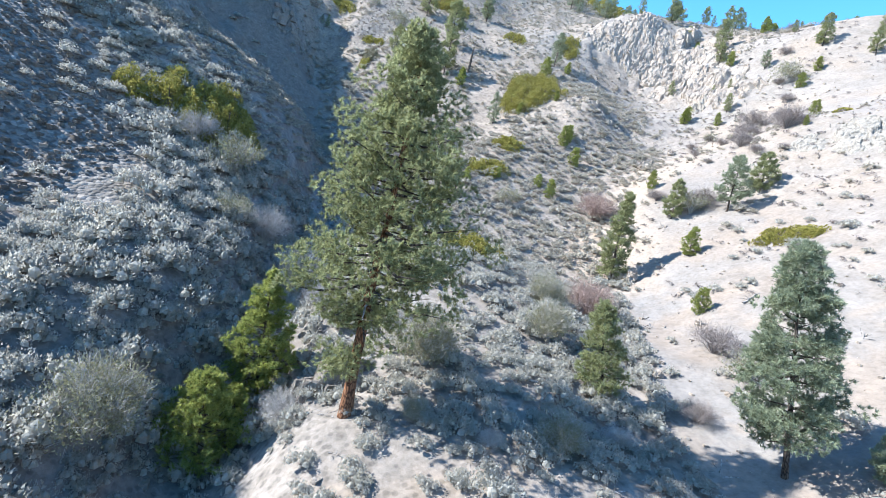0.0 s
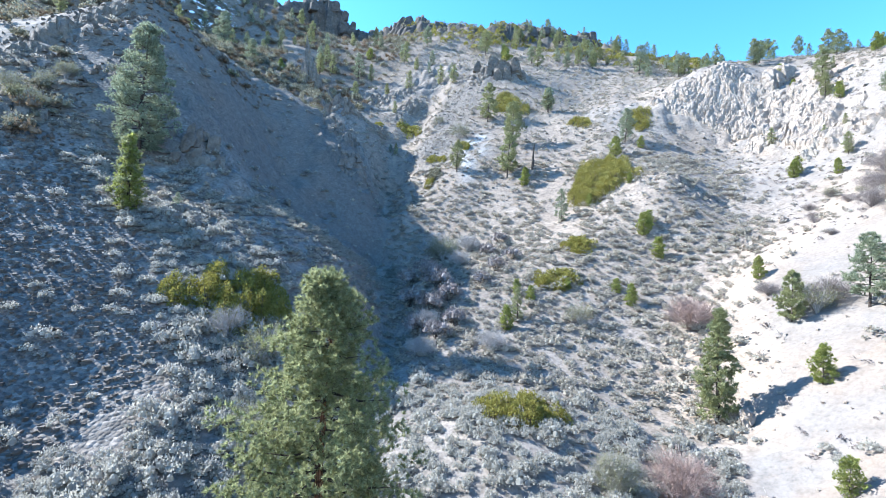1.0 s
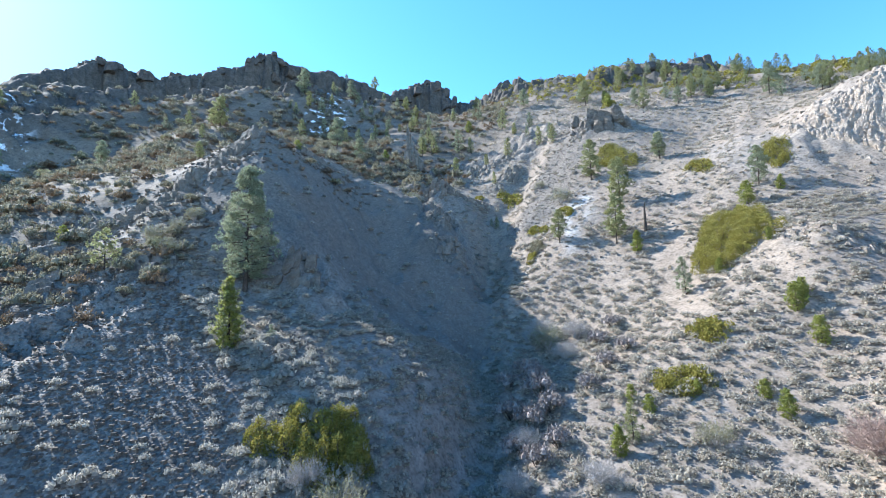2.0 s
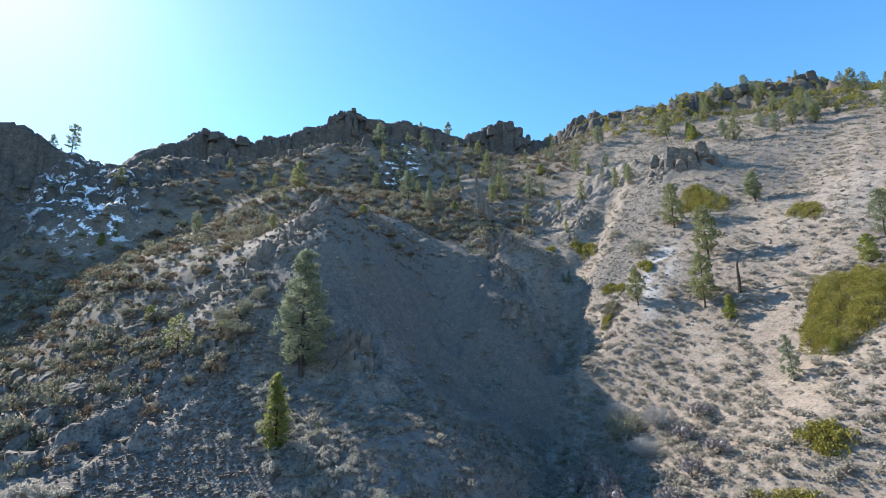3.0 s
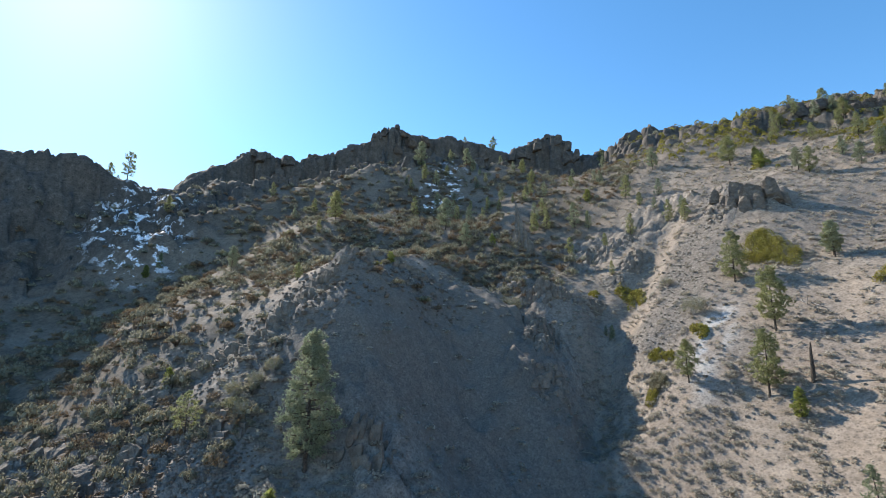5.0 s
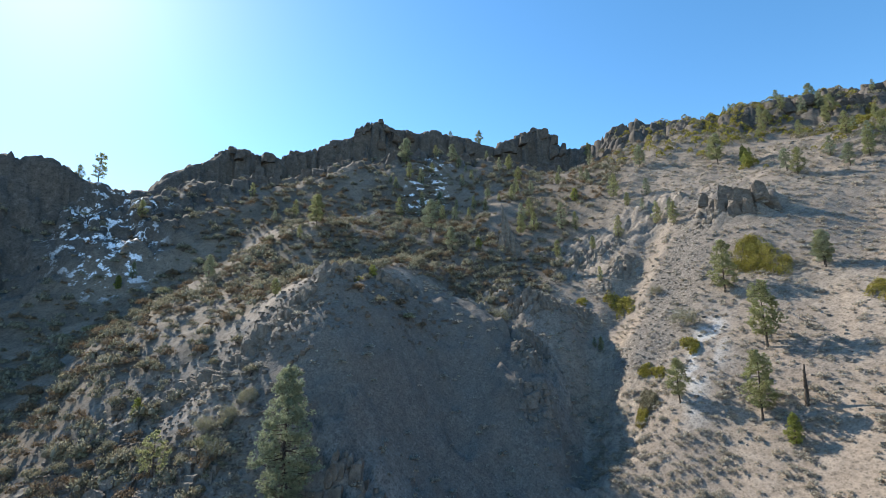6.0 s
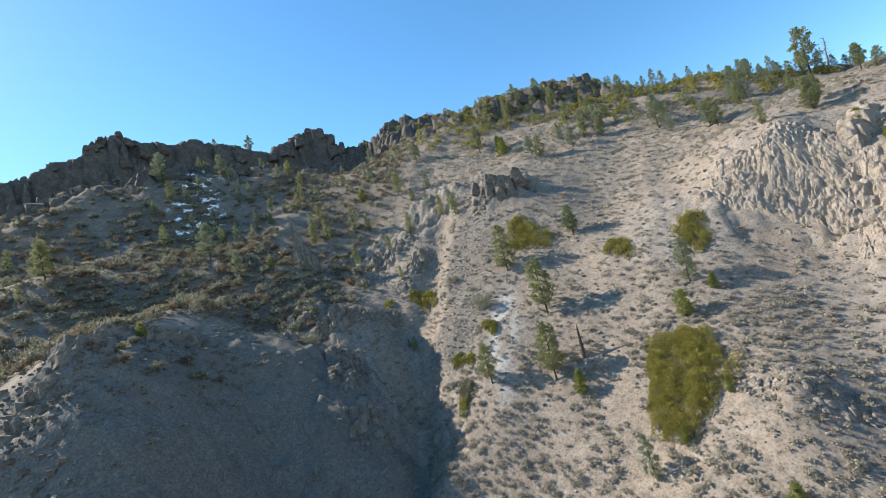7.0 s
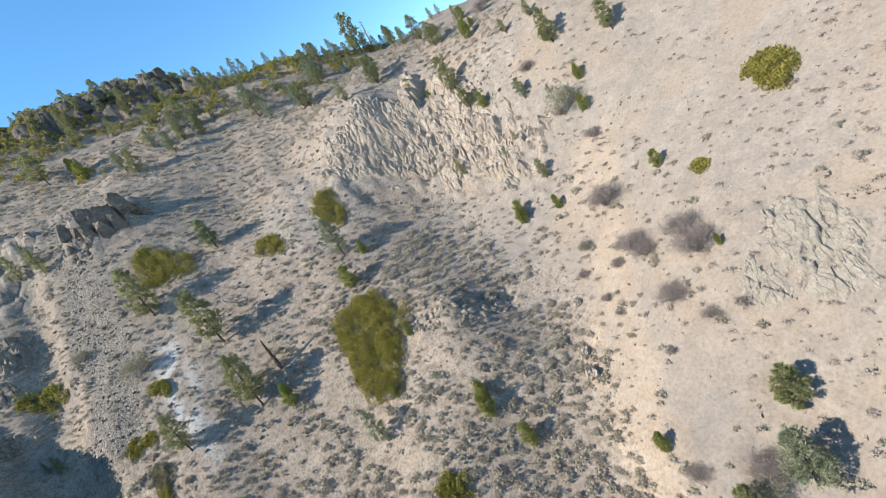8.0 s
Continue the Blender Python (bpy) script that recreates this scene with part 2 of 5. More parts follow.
landform("behind_spur", [(-110, 30, 40), (-100.4, 32.5, 38.8), (-97, 38.7, 44), (-100.9, 40, 46), (-114.7, 54, 60), (-101.6, 79.5, 67.5), (-118.6, 92, 81.5), (-97, 101, 73.3), (-88, 90.4, 70.8), (-92.7, 116, 76.5), (-126, 102.7, 91.5), (-128, 118.7, 93.5), (-112, 120, 89), (-126, 156, 107), (-94, 160, 98), (-150, 60, 68), (-170, 51, 82), (-187, 24, 76), (-150, 15, 48), (-150, 110, 100)])
landform("far_crest", [(-222, -20, 113), (-213, 28, 119), (-209, 50, 111), (-215, 62, 111), (-226, 82, 124), (-234, 107, 146), (-229, 140, 150), (-201, 177, 168), (-186, 213, 175), (-164, 240, 165), (-143, 263, 173), (-128, 272, 168.2), (-88, 264, 167.6), (-62, 268, 157.2), (-36, 274, 149.6), (-13, 268, 152.2), (5, 269, 154.5)])
landform("main_slope", [(-1, 66, 16.2), (6, 92.5, 29.6), (21, 105, 42), (-6, 107, 40), (-17.5, 108, 41.7), (-6, 120, 50.4), (-15, 135, 62), (-13, 159, 86), (-24, 181, 99), (10, 158, 77), (16, 103, 40), (-22, 92, 27), (-24, 94, 30), (-32, 114, 45.6), (-60, 210, 128), (-10, 220, 124), (20, 200, 108)])
landform("right_spur", [(25, 93, 37), (23.5, 97, 38.5), (32, 92.5, 33), (36, 96, 35.5), (19, 81, 25), (10, 78, 23)])
landform("right_wash", [(12, 6, 0.5), (16, 18, 2.2), (21, 38, 6.6), (20.8, 48.8, 8.6), (25, 66, 17.5), (33, 80, 26), (40, 92, 33.5), (46.7, 100.6, 40)])
landform("right_slope", [(15, 14, 2.6), (22.4, 37, 7.7), (26, 47, 12), (32.4, 53.4, 17.8), (37.3, 56.3, 21.3), (28, 65, 19.9), (46.2, 64.7, 32.5), (48.6, 57, 30.5), (31, 33, 12.5), (41, 45, 22), (25, 10, 8), (68, 65, 42.5), (45, 20, 20), (72, 81, 48), (60, 30, 35), (52, 80, 36)])
landform("white_cliff", [(43.5, 126.6, 57), (38, 128.6, 60.5), (44, 132, 70), (52.7, 135, 72.5), (30, 130, 62), (55, 110, 50), (64, 112, 61.8), (70, 120, 68.4), (30, 145, 71)])
landform("upper_hollows", [(-186, 150, 151), (-165, 170, 149), (-196, 125, 134), (-150, 150, 124), (-140, 216, 151.9), (-110, 240, 144.3), (-99, 248, 150.7), (95, 212, 96.3), (126, 210, 90.3)])
landform("right_plateau", [(29, 256, 132.5), (58, 221, 113.1), (72, 186, 88.3), (76, 162, 84.3), (95, 163, 85.6), (99, 124, 72.9), (81, 101, 67.6), (88, 140, 78.3), (66, 148, 80), (90, 106, 72.1), (115, 85, 62), (130, 140, 80), (110, 40, 58)])


# the far ridge line's own height, by metres walked along it
CREST_WALK = [0, 35, 41, 46, 47, 52, 57, 63, 67, 77, 85, 96, 99, 104, 113, 124, 135, 139, 147, 162, 167, 172, 183, 194, 203, 208, 219, 223, 236, 242, 253, 258, 270, 281, 293, 295, 305, 312, 322, 329, 334, 351]
CREST_RISE = [114, 117.8, 120.2, 122.0, 119.5, 121.9, 122.1, 118.5, 115.1, 112.9, 115.0, 119.8, 124.9, 131.1, 137.6, 144.5, 155.8, 154.5, 153.2, 154.6, 158.8, 159.2, 162.5, 168.0, 170.6, 178.9, 182.3, 177.7, 179.4, 177.7, 183.5, 180.4, 178.6, 175.1, 171.4, 175.5, 177.8, 183.6, 185.3, 179.6, 171.8, 164.8]


def back_slope(name, reach, drop):
    """Ground that falls away behind a skyline."""
    line, mid = FORMS[name], np.array((12.0, 20.0))
    out = line.copy()
    out[:, :2] = mid + (line[:, :2] - mid) * (1 + reach)
    out[:, 2] -= drop
    FORMS[name + "_back"] = out


back_slope("far_crest", 0.2, 28)


def spline_surface(points):
    """A thin plate laid over the land's lines."""
    n, xy = len(points), points[:, :2] / 100
    d = np.linalg.norm(xy[:, None] - xy[None], axis=2)
    a = np.zeros((n + 3, n + 3))
    a[:n, :n] = d * d * np.log(d + 1e-12) + 6e-5 * np.eye(n)
    a[:n, n], a[n, :n] = 1, 1
    a[:n, n + 1:], a[n + 1:, :n] = xy, xy.T
    w = np.linalg.solve(a, np.r_[points[:, 2], 0, 0, 0])

    def height(x, y):
        x, y = x / 100, y / 100
        z = w[n] + w[n + 1] * x + w[n + 2] * y
        for (px, py), k in zip(xy, w):
            r2 = (x - px) ** 2 + (y - py) ** 2
            z = z + k * 0.5 * r2 * np.log(r2 + 1e-12)
        return z

    return height


def lattice(i, j, seed):
    h = (i.astype(np.int64) * 374761393 + j.astype(np.int64) * 668265263 + seed * 1442695041) & 0xFFFFFFFF
    h = ((h ^ (h >> 13)) * 1274126177) & 0xFFFFFFFF
    return ((h ^ (h >> 16)) & 0xFFFF) / 65535.0


def grain(x, y, seed=0):
    """Smooth noise from 0 to 1 with a cell of 1 m."""
    i, j = np.floor(x), np.floor(y)
    u, v = x - i, y - j
    u, v = u * u * u * (u * (u * 6 - 15) + 10), v * v * v * (v * (v * 6 - 15) + 10)
    a, b = lattice(i, j, seed), lattice(i + 1, j, seed)
    c, d = lattice(i, j + 1, seed), lattice(i + 1, j + 1, seed)
    return (a * (1 - u) + b * u) * (1 - v) + (c * (1 - u) + d * u) * v


def cloudy(x, y, size, octaves=4, seed=0):
    out, amp, total = 0, 1.0, 0.0
    for k in range(octaves):
        out = out + amp * grain(x / size * 2 ** k + 17.3 * k, y / size * 2 ** k - 9.1 * k, seed + k)
        total, amp = total + amp, amp * 0.5
    return out / total


def ridged(x, y, size, octaves=3, seed=0):
    out, amp, total = 0, 1.0, 0.0
    for k in range(octaves):
        n = 1 - abs(2 * grain(x / size * 2 ** k + 5.7 * k, y / size * 2 ** k + 3.3 * k, seed + k) - 1)
        out, total, amp = out + amp * n * n, total + amp, amp * 0.5
    return out / total


def soft(v, lo, hi):
    u = np.clip((v - lo) / (hi - lo), 0, 1)
    return u * u * (3 - 2 * u)


def near_line(x, y, line, reach, fade):
    """1 within reach of a line of the plan, fading to 0."""
    best = np.full(np.shape(x), 1e9)
    for (ax, ay), (bx, by) in zip(line[:-1], line[1:]):
        dx, dy = bx - ax, by - ay
        u = np.clip(((x - ax) * dx + (y - ay) * dy) / (dx * dx + dy * dy), 0, 1)
        best = np.minimum(best, np.hypot(x - ax - u * dx, y - ay - u * dy))
    return 1 - soft(best, reach, reach + fade)


def along_line(x, y, line):
    """Distance from a line of the plan, and the metres walked along it to the nearest place."""
    best, walked, done = np.full(np.shape(x), 1e9), np.zeros(np.shape(x)), 0.0
    for (ax, ay), (bx, by) in zip(line[:-1], line[1:]):
        dx, dy = bx - ax, by - ay
        span = math.hypot(dx, dy)
        u = np.clip(((x - ax) * dx + (y - ay) * dy) / span ** 2, 0, 1)
        d = np.hypot(x - ax - u * dx, y - ay - u * dy)
        walked = np.where(d < best, done + u * span, walked)
        best = np.minimum(best, d)
        done += span
    return best, walked


def blocks(x, y, size, seed):
    """Jointed blocks: a number from 0 to 1 for each block, and how near its edge a place lies (0 at the joint)."""
    u, v = x / size, y / size
    i, j = np.floor(u), np.floor(v)
    d1, d2, own = np.full(np.shape(u), 9.0), np.full(np.shape(u), 9.0), np.zeros(np.shape(u))
    for a in (-1, 0, 1):
        for b in (-1, 0, 1):
            d = np.hypot(i + a + lattice(i + a, j + b, seed) - u, j + b + lattice(i + a, j + b, seed + 1) - v)
            first = d < d1
            d2 = np.where(first, d1, np.minimum(d2, d))
            own = np.where(first, lattice(i + a, j + b, seed + 2), own)
            d1 = np.where(first, d, d1)
    return own, d2 - d1


smooth_land = spline_surface(np.vstack(list(FORMS.values())))
GULLY = FORMS["main_gully"][1:11, :2]
CREST = FORMS["far_crest"][:, :2]
SPUR = FORMS["dark_spur"][:, :2]
CLIFF = [(30, 134), (40, 130), (48, 126), (53, 118), (55, 108), (55, 101)]
EDGE_Y = [-40, 8, 20, 27, 33, 44, 55, 66, 71, 75, 80, 86, 93, 101, 120]  # where the sand begins
EDGE_X = [10, 13, 14.6, 15.4, 16.4, 19.6, 23.5, 25.5, 29.3, 33, 38, 41, 39.5, 38, 33]


def zones(x, y):
    """How far each kind of ground holds, 0 to 1."""
    wx, wy = x + 9 * (cloudy(x, y, 14, 3, 50) - 0.5), y + 9 * (cloudy(x, y, 14, 3, 60) - 0.5)
    z = {}
    z["crag"] = near_line(wx, wy, CREST, 34, 20)
    z["crag"] = np.maximum(z["crag"], 0.22 * near_line(wx, wy, SPUR[5:12], 3, 8))
    z["flute"] = near_line(wx, wy, CLIFF, 7, 6)
    z["outcrop"] = np.maximum.reduce([
        0.3 * near_line(wx, wy, [(45, 54), (52, 60)], 4, 4), 0.4 * near_line(wx, wy, [(22, 96), (29, 93)], 2.5, 3),
        near_line(wx, wy, [(-18, 160), (-10, 161)], 4, 4), near_line(wx, wy, [(-46, 61), (-38, 60)], 3, 4),
        near_line(wx, wy, [(-66, 122), (-58, 116), (-46, 108), (-40, 99)], 4, 5), near_line(wx, wy, [(-75, 20), (-60, 26), (-58, 34)], 7, 8),
        near_line(wx, wy, [(-40, 170), (-60, 150)], 6, 7), near_line(wx, wy, [(0, 255), (20, 245)], 6, 10)])
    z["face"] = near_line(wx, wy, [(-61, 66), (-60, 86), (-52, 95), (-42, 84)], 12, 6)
    z["scree"] = np.maximum.reduce([near_line(wx, wy, [(-64, 34), (-50, 36), (-40, 35), (-32, 30.5), (-27, 27)], 6, 3.5), near_line(wx, wy, [(-24, 172), (-25, 150), (-27, 130), (-28, 118)], 3.5, 3),
                                    0.7 * z["face"]])
    side = x + 2.5 * (cloudy(x, y, 5, 3, 55) - 0.5) - np.interp(y, EDGE_Y, EDGE_X)
    z["bare"] = soft(side, -0.6, 1.0) * (1 - soft(y, 100, 118))
    z["sand"] = z["bare"] * (1 - 0.55 * soft(side, 9, 26)) * (0.55 + 0.6 * cloudy(x, y, 7, 3, 57))
    z["pale"] = np.maximum.reduce([near_line(wx, wy, CLIFF, 13, 10), near_line(wx, wy, [(-17, 128), (-14, 118), (-15, 106)], 2, 3), 0.8 * near_line(wx, wy, [(52, 98), (60, 80), (56, 60)], 14, 14)])
    z["chute"] = near_line(wx, wy, [(58, 88), (50, 84.5), (41, 78.5), (34, 72.5), (27, 67.5), (23, 60), (20.5, 50)], 1.6, 3.2) * (0.55 + 0.7 * cloudy(x, y, 4, 3, 58))
    z["swath"] = np.maximum.reduce([near_line(wx, wy, [(3.5, 135), (4.6, 125), (4.7, 114), (4.1, 105), (4.8, 97), (6.5, 84)], 0.9, 2.6), near_line(wx, wy, [(15, 94), (19.8, 91.5), (18.6, 86)], 1.2, 2.2), near_line(wx, wy, [(-7, 104), (-4, 97)], 2.2, 3)])
    z["chute"] = np.maximum(z["chute"], 0.4 * z["swath"] * (0.4 + cloudy(x, y, 3, 3, 56)))
    z["ash"] = near_line(wx, wy, [(-17, 124), (-14, 116), (-15, 107)], 0.4, 3.5) * soft(cloudy(x, y, 3, 3, 59), 0.36, 0.55)
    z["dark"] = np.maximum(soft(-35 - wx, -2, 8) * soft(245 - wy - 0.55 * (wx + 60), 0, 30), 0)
    z["snow"] = near_line(wx, wy, [(-200, 62), (-188, 50), (-168, 51)], 8, 9)
    z["snow"] = np.maximum.reduce([z["snow"], near_line(wx, wy, [(-150, 180), (-141, 167), (-128, 152)], 4, 6), near_line(wx, wy, [(-160, 190), (-150, 200)], 2, 5)])
    return z


def ground(x, y):
    """Height of the ground at a place of the plan."""
    x, y = np.asarray(x, float), np.asarray(y, float)
    cx, cy = np.clip(x, -300, 150), np.clip(y, -50, 320)
    away = np.hypot(x - cx, y - cy)
    z = smooth_land(cx, cy)
    k = zones(cx, cy)
    far = soft(np.hypot(cx, cy), 60, 200)
    z = z + (0.5 + 2.2 * far) * (cloudy(x, y, 9, 4, 3) - 0.5) + 2.5 * far * (ridged(x, y, 38, 2, 9) - 0.45)
    hold, joint = blocks(x, y, 6.5, 21)
    chip, crack = blocks(x, y, 2.6, 24)
    z = z + k["crag"] * (0.4 + 0.6 * far) * (6.5 * (hold - 0.5) + 3 * (chip - 0.5) + 5 * (ridged(x, y, 20, 3, 26) - 0.5) - 1.5 * (1 - soft(joint, 0, 0.2)))
    u, v = 0.89 * x + 0.45 * y, (0.89 * y - 0.45 * x) * 0.75
    column, gap = blocks(u, v, 2.3, 31)
    flake, slit = blocks(u, v, 0.95, 34)
    z = z + k["flute"] * (1.1 * (column - 0.5) + 0.5 * (flake - 0.5) - 0.35 * (1 - soft(gap, 0, 0.25)) + 3 * (cloudy(x, y, 9, 3, 37) - 0.5))
    knob, seam = blocks(x, y * 0.8, 2.2, 41)
    z = z + k["outcrop"] * (2.4 * (knob - 0.35) + 1.0 * (chip - 0.5) - 0.8 * (1 - soft(seam, 0, 0.18)) + 1.5 * (ridged(x, y, 7, 3, 43) - 0.35))
    z = z + k["face"] * (3.0 * (ridged(x * 0.6, y, 7, 4, 45) - 0.45) + 0.8 * (chip - 0.5))
    z = z - 2.4 * near_line(x + 1.5 * (cloudy(x, y, 5, 2, 47) - 0.5), y, GULLY, 0.4, 4.6)
    z = z - 2.2 * near_line(x + 2 * (cloudy(x, y, 6, 2, 48) - 0.5), y, [(-33, 113), (-36, 124), (-37.5, 138), (-37, 153), (-38, 164)], 0.6, 5.5)
    off, walked = along_line(cx, cy, CREST)
    west = soft(-75 - cx, 0, 35)
    z = z - 15 * west * far * soft(walked, 100, 130) * np.clip(near_line(x, y, CREST, 12, 38) - near_line(x + 7 * (hold - 0.5) + 3 * (chip - 0.5), y + 6 * (column - 0.5), CREST, 3.5, 4.5), 0, 1)
    top = (1 - soft(off + 4 * (hold - 0.5) + 2 * (chip - 0.5), 3.5, 7)) * (1 - soft(walked, 339, 357)) * soft(walked, 4, 30)
    z = z + top * (np.interp(walked, CREST_WALK, CREST_RISE) + 2.4 * (hold - 0.6) + 1.6 * (chip - 0.5) - 1.0 * (1 - soft(crack, 0, 0.2)) - z)
    drop = soft(away, 0, 500)
    return z * (1 - drop) - 40 * drop


# ---- meshes ----
def mesh_object(name, verts, faces, mat, parent=None, smooth=False):
    """One mesh object from arrays; all faces have the same number of corners."""
    verts, faces = np.asarray(verts, np.float32), np.asarray(faces, np.int32)
    me = bpy.data.meshes.new(name)
    k = faces.shape[1]
    me.vertices.add(len(verts))
    me.vertices.foreach_set("co", verts.ravel())
    me.loops.add(faces.size)
    me.loops.foreach_set("vertex_index", faces.ravel())
    me.polygons.add(len(faces))
    me.polygons.foreach_set("loop_start", np.arange(0, faces.size, k, dtype=np.int32))
    me.polygons.foreach_set("use_smooth", np.full(len(faces), smooth))
    me.update(calc_edges=True)
    me.materials.append(mat)
    ob = new(name, me)
    ob.parent = parent
    return ob


def steps(*spans):
    """Places along an axis: (start, end, step) spans, and widening steps beyond."""
    mid = np.concatenate([np.arange(a, b, s) for a, b, s in spans])
    out = np.cumsum(3.0 * 1.28 ** np.arange(22))
    return np.concatenate([mid[0] - out[::-1], mid, mid[-1] + out])


def build_ground():
    xs = steps((-270, -96, 1.15), (-96, 76, 0.65), (76, 130, 1.5))
    ys = steps((-24, 4, 1.5), (4, 150, 0.65), (150, 292, 1.15))
    gx, gy = np.meshgrid(xs, ys)
    x, y = gx.ravel(), gy.ravel()
    z = ground(x, y)
    nx, ny = len(xs), len(ys)
    i = (np.arange(ny - 1)[:, None] * nx + np.arange(nx - 1)[None]).ravel()
    ob = mesh_object("ground", np.c_[x, y, z], np.c_[i, i + 1, i + nx + 1, i + nx], EARTH, smooth=True)
    k = zones(np.clip(x, -300, 150), np.clip(y, -50, 320))
    k["stone"] = np.maximum.reduce([k["crag"], k["flute"], k["outcrop"], 0.5 * k["face"]])
    # full along the crest; on the face it deepens the shade by colour
    k["dark_shaded_stone"] = np.maximum(near_line(x, y, CREST, 52, 24), 0.45 * k["face"])
    # darker brown ground among the bowl's brush, half as strong under the crest
    k["brown_soil"] = np.maximum(bowl_cover(x, y), 0.5 * near_line(x, y, CREST, 40, 30))
    k["grey_soil"] = np.where((np.abs(x) < 140) & (y > -20) & (y < 200), 0.95 * sage_soil(x, y), 0)
    for name in ("sand", "pale", "scree", "stone", "dark_shaded_stone", "face", "brown_soil", "chute", "snow", "grey_soil", "ash", "bare"):
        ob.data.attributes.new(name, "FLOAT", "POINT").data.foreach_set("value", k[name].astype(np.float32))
    return tagged(ob, "steep canyon slopes of pale soil, scree and rock", "ground", kind="structure")


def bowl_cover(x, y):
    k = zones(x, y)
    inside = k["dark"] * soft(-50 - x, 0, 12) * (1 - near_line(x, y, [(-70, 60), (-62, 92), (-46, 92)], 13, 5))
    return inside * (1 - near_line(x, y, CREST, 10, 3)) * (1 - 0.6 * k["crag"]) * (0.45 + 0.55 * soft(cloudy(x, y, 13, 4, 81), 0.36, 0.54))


def sage_soil(x, y):
    """Where the soil is darker and greyer among the sagebrush."""
    k = zones(x, y)
    thick = near_line(x, y, [(-28, 30), (-22, 44), (-13, 32), (-20, 20)], 12, 8)
    return np.maximum(thick, (0.75 - 0.41 * soft(y, 50, 75)) * soft(cloudy(x, y, 5, 4, 77), 0.30, 0.5)) * (1 - k["bare"]) * (1 - 0.7 * k["scree"])


build_ground()
rng = np.random.default_rng(7)


def tufts(centres, dirs, blades, length, width, spread, rng, droop=0.0, slight=False):
    """Leaf blades that fan out from centres, about dirs; slight ones are plain triangles."""
    n = len(centres)
    c = np.repeat(centres, blades, 0)
    d = np.repeat(dirs, blades, 0) + spread * rng.normal(size=(n * blades, 3))
    d /= np.linalg.norm(d, axis=1, keepdims=True) + 1e-9
    side = np.cross(d, rng.normal(size=d.shape))
    side /= np.linalg.norm(side, axis=1, keepdims=True) + 1e-9
    ln = length * rng.uniform(0.6, 1.2, (len(d), 1))
    tip = c + d * ln
    tip[:, 2] -= droop * ln[:, 0]
    w = side * width * rng.uniform(0.6, 1.3, (len(d), 1))
    low = c + d * ln * 0.08
    if slight:
        v = np.stack([low - w * 0.55, low + w * 0.55, tip], 1).reshape(-1, 3)
        return v, np.arange(len(v)).reshape(-1, 3)
    v = np.stack([low - w * 0.5, low + d * ln * 0.5 + w * 0.6, tip, low + d * ln * 0.45 - w * 0.6], 1).reshape(-1, 3)
    f = np.arange(len(v)).reshape(-1, 4)
    return v, f


def dome(cx, cy, cz, r, tall, rng, sides=5):
    """A closed, uneven little dome of 3 * sides faces."""
    th = np.arange(sides) * 2 * math.pi / sides + rng.uniform(0, 6)
    rows = [np.c_[cx + r * k * np.cos(th), cy + r * k * np.sin(th), np.full(sides, cz + h * tall)] for k, h in ((1.0, -0.3), (0.8, 0.55))]
    v = np.vstack(rows) + rng.normal(size=(2 * sides, 3)) * r * 0.10
    v = np.vstack([v, [[cx, cy, cz + tall]]])
    f = []
    for i in range(sides):
        q = (i + 1) % sides
        f += [(i, q, q + sides), (i, q + sides, i + sides), (sides + i, sides + q, 2 * sides)]
    return v, np.array(f)


def sage_clump(blades, leaf, rng, core=True):
    """A domed clump about 1 m across: leafy rounded heads, each a thick mass with upright sprigs."""
    heads = rng.integers(6, 10)
    at, up, cores, count = [], [], [], 0
    for k in range(heads):
        a, r = 2.4 * k + rng.uniform(-0.5, 0.5), 0.40 * math.sqrt((k + 0.3) / heads)
        cx, cy, s = r * math.cos(a), r * math.sin(a), rng.uniform(0.13, 0.22)
        cz = 0.10 + 0.26 * (1 - (r / 0.5) ** 2) * rng.uniform(0.7, 1.2)
        n = max(3, blades // heads)
        th, u = rng.uniform(0, 2 * math.pi, n), rng.uniform(-0.3, 1, n)
        q = np.sqrt(np.clip(1 - u * u, 0, 1))
        d = np.c_[q * np.cos(th), q * np.sin(th), u]
        at.append(np.array([cx, cy, cz]) + d * s * rng.uniform(0.7, 1.0, (n, 1)) * [1, 1, 1.1])
        up.append(d * 0.8 + [0, 0, 0.55])
        if core:
            v, f = dome(cx, cy, cz, 0.56 * s, 0.6 * s, rng, 6)
            cores.append((v, f + count))
            count += len(v)
    v, f = tufts(np.vstack(at), np.vstack(up), 1, leaf, leaf * 0.55, 0.45, rng, slight=True)
    if not core:
        return v, f
    return np.vstack([c[0] for c in cores] + [v]), np.vstack([c[1] for c in cores] + [f + count])


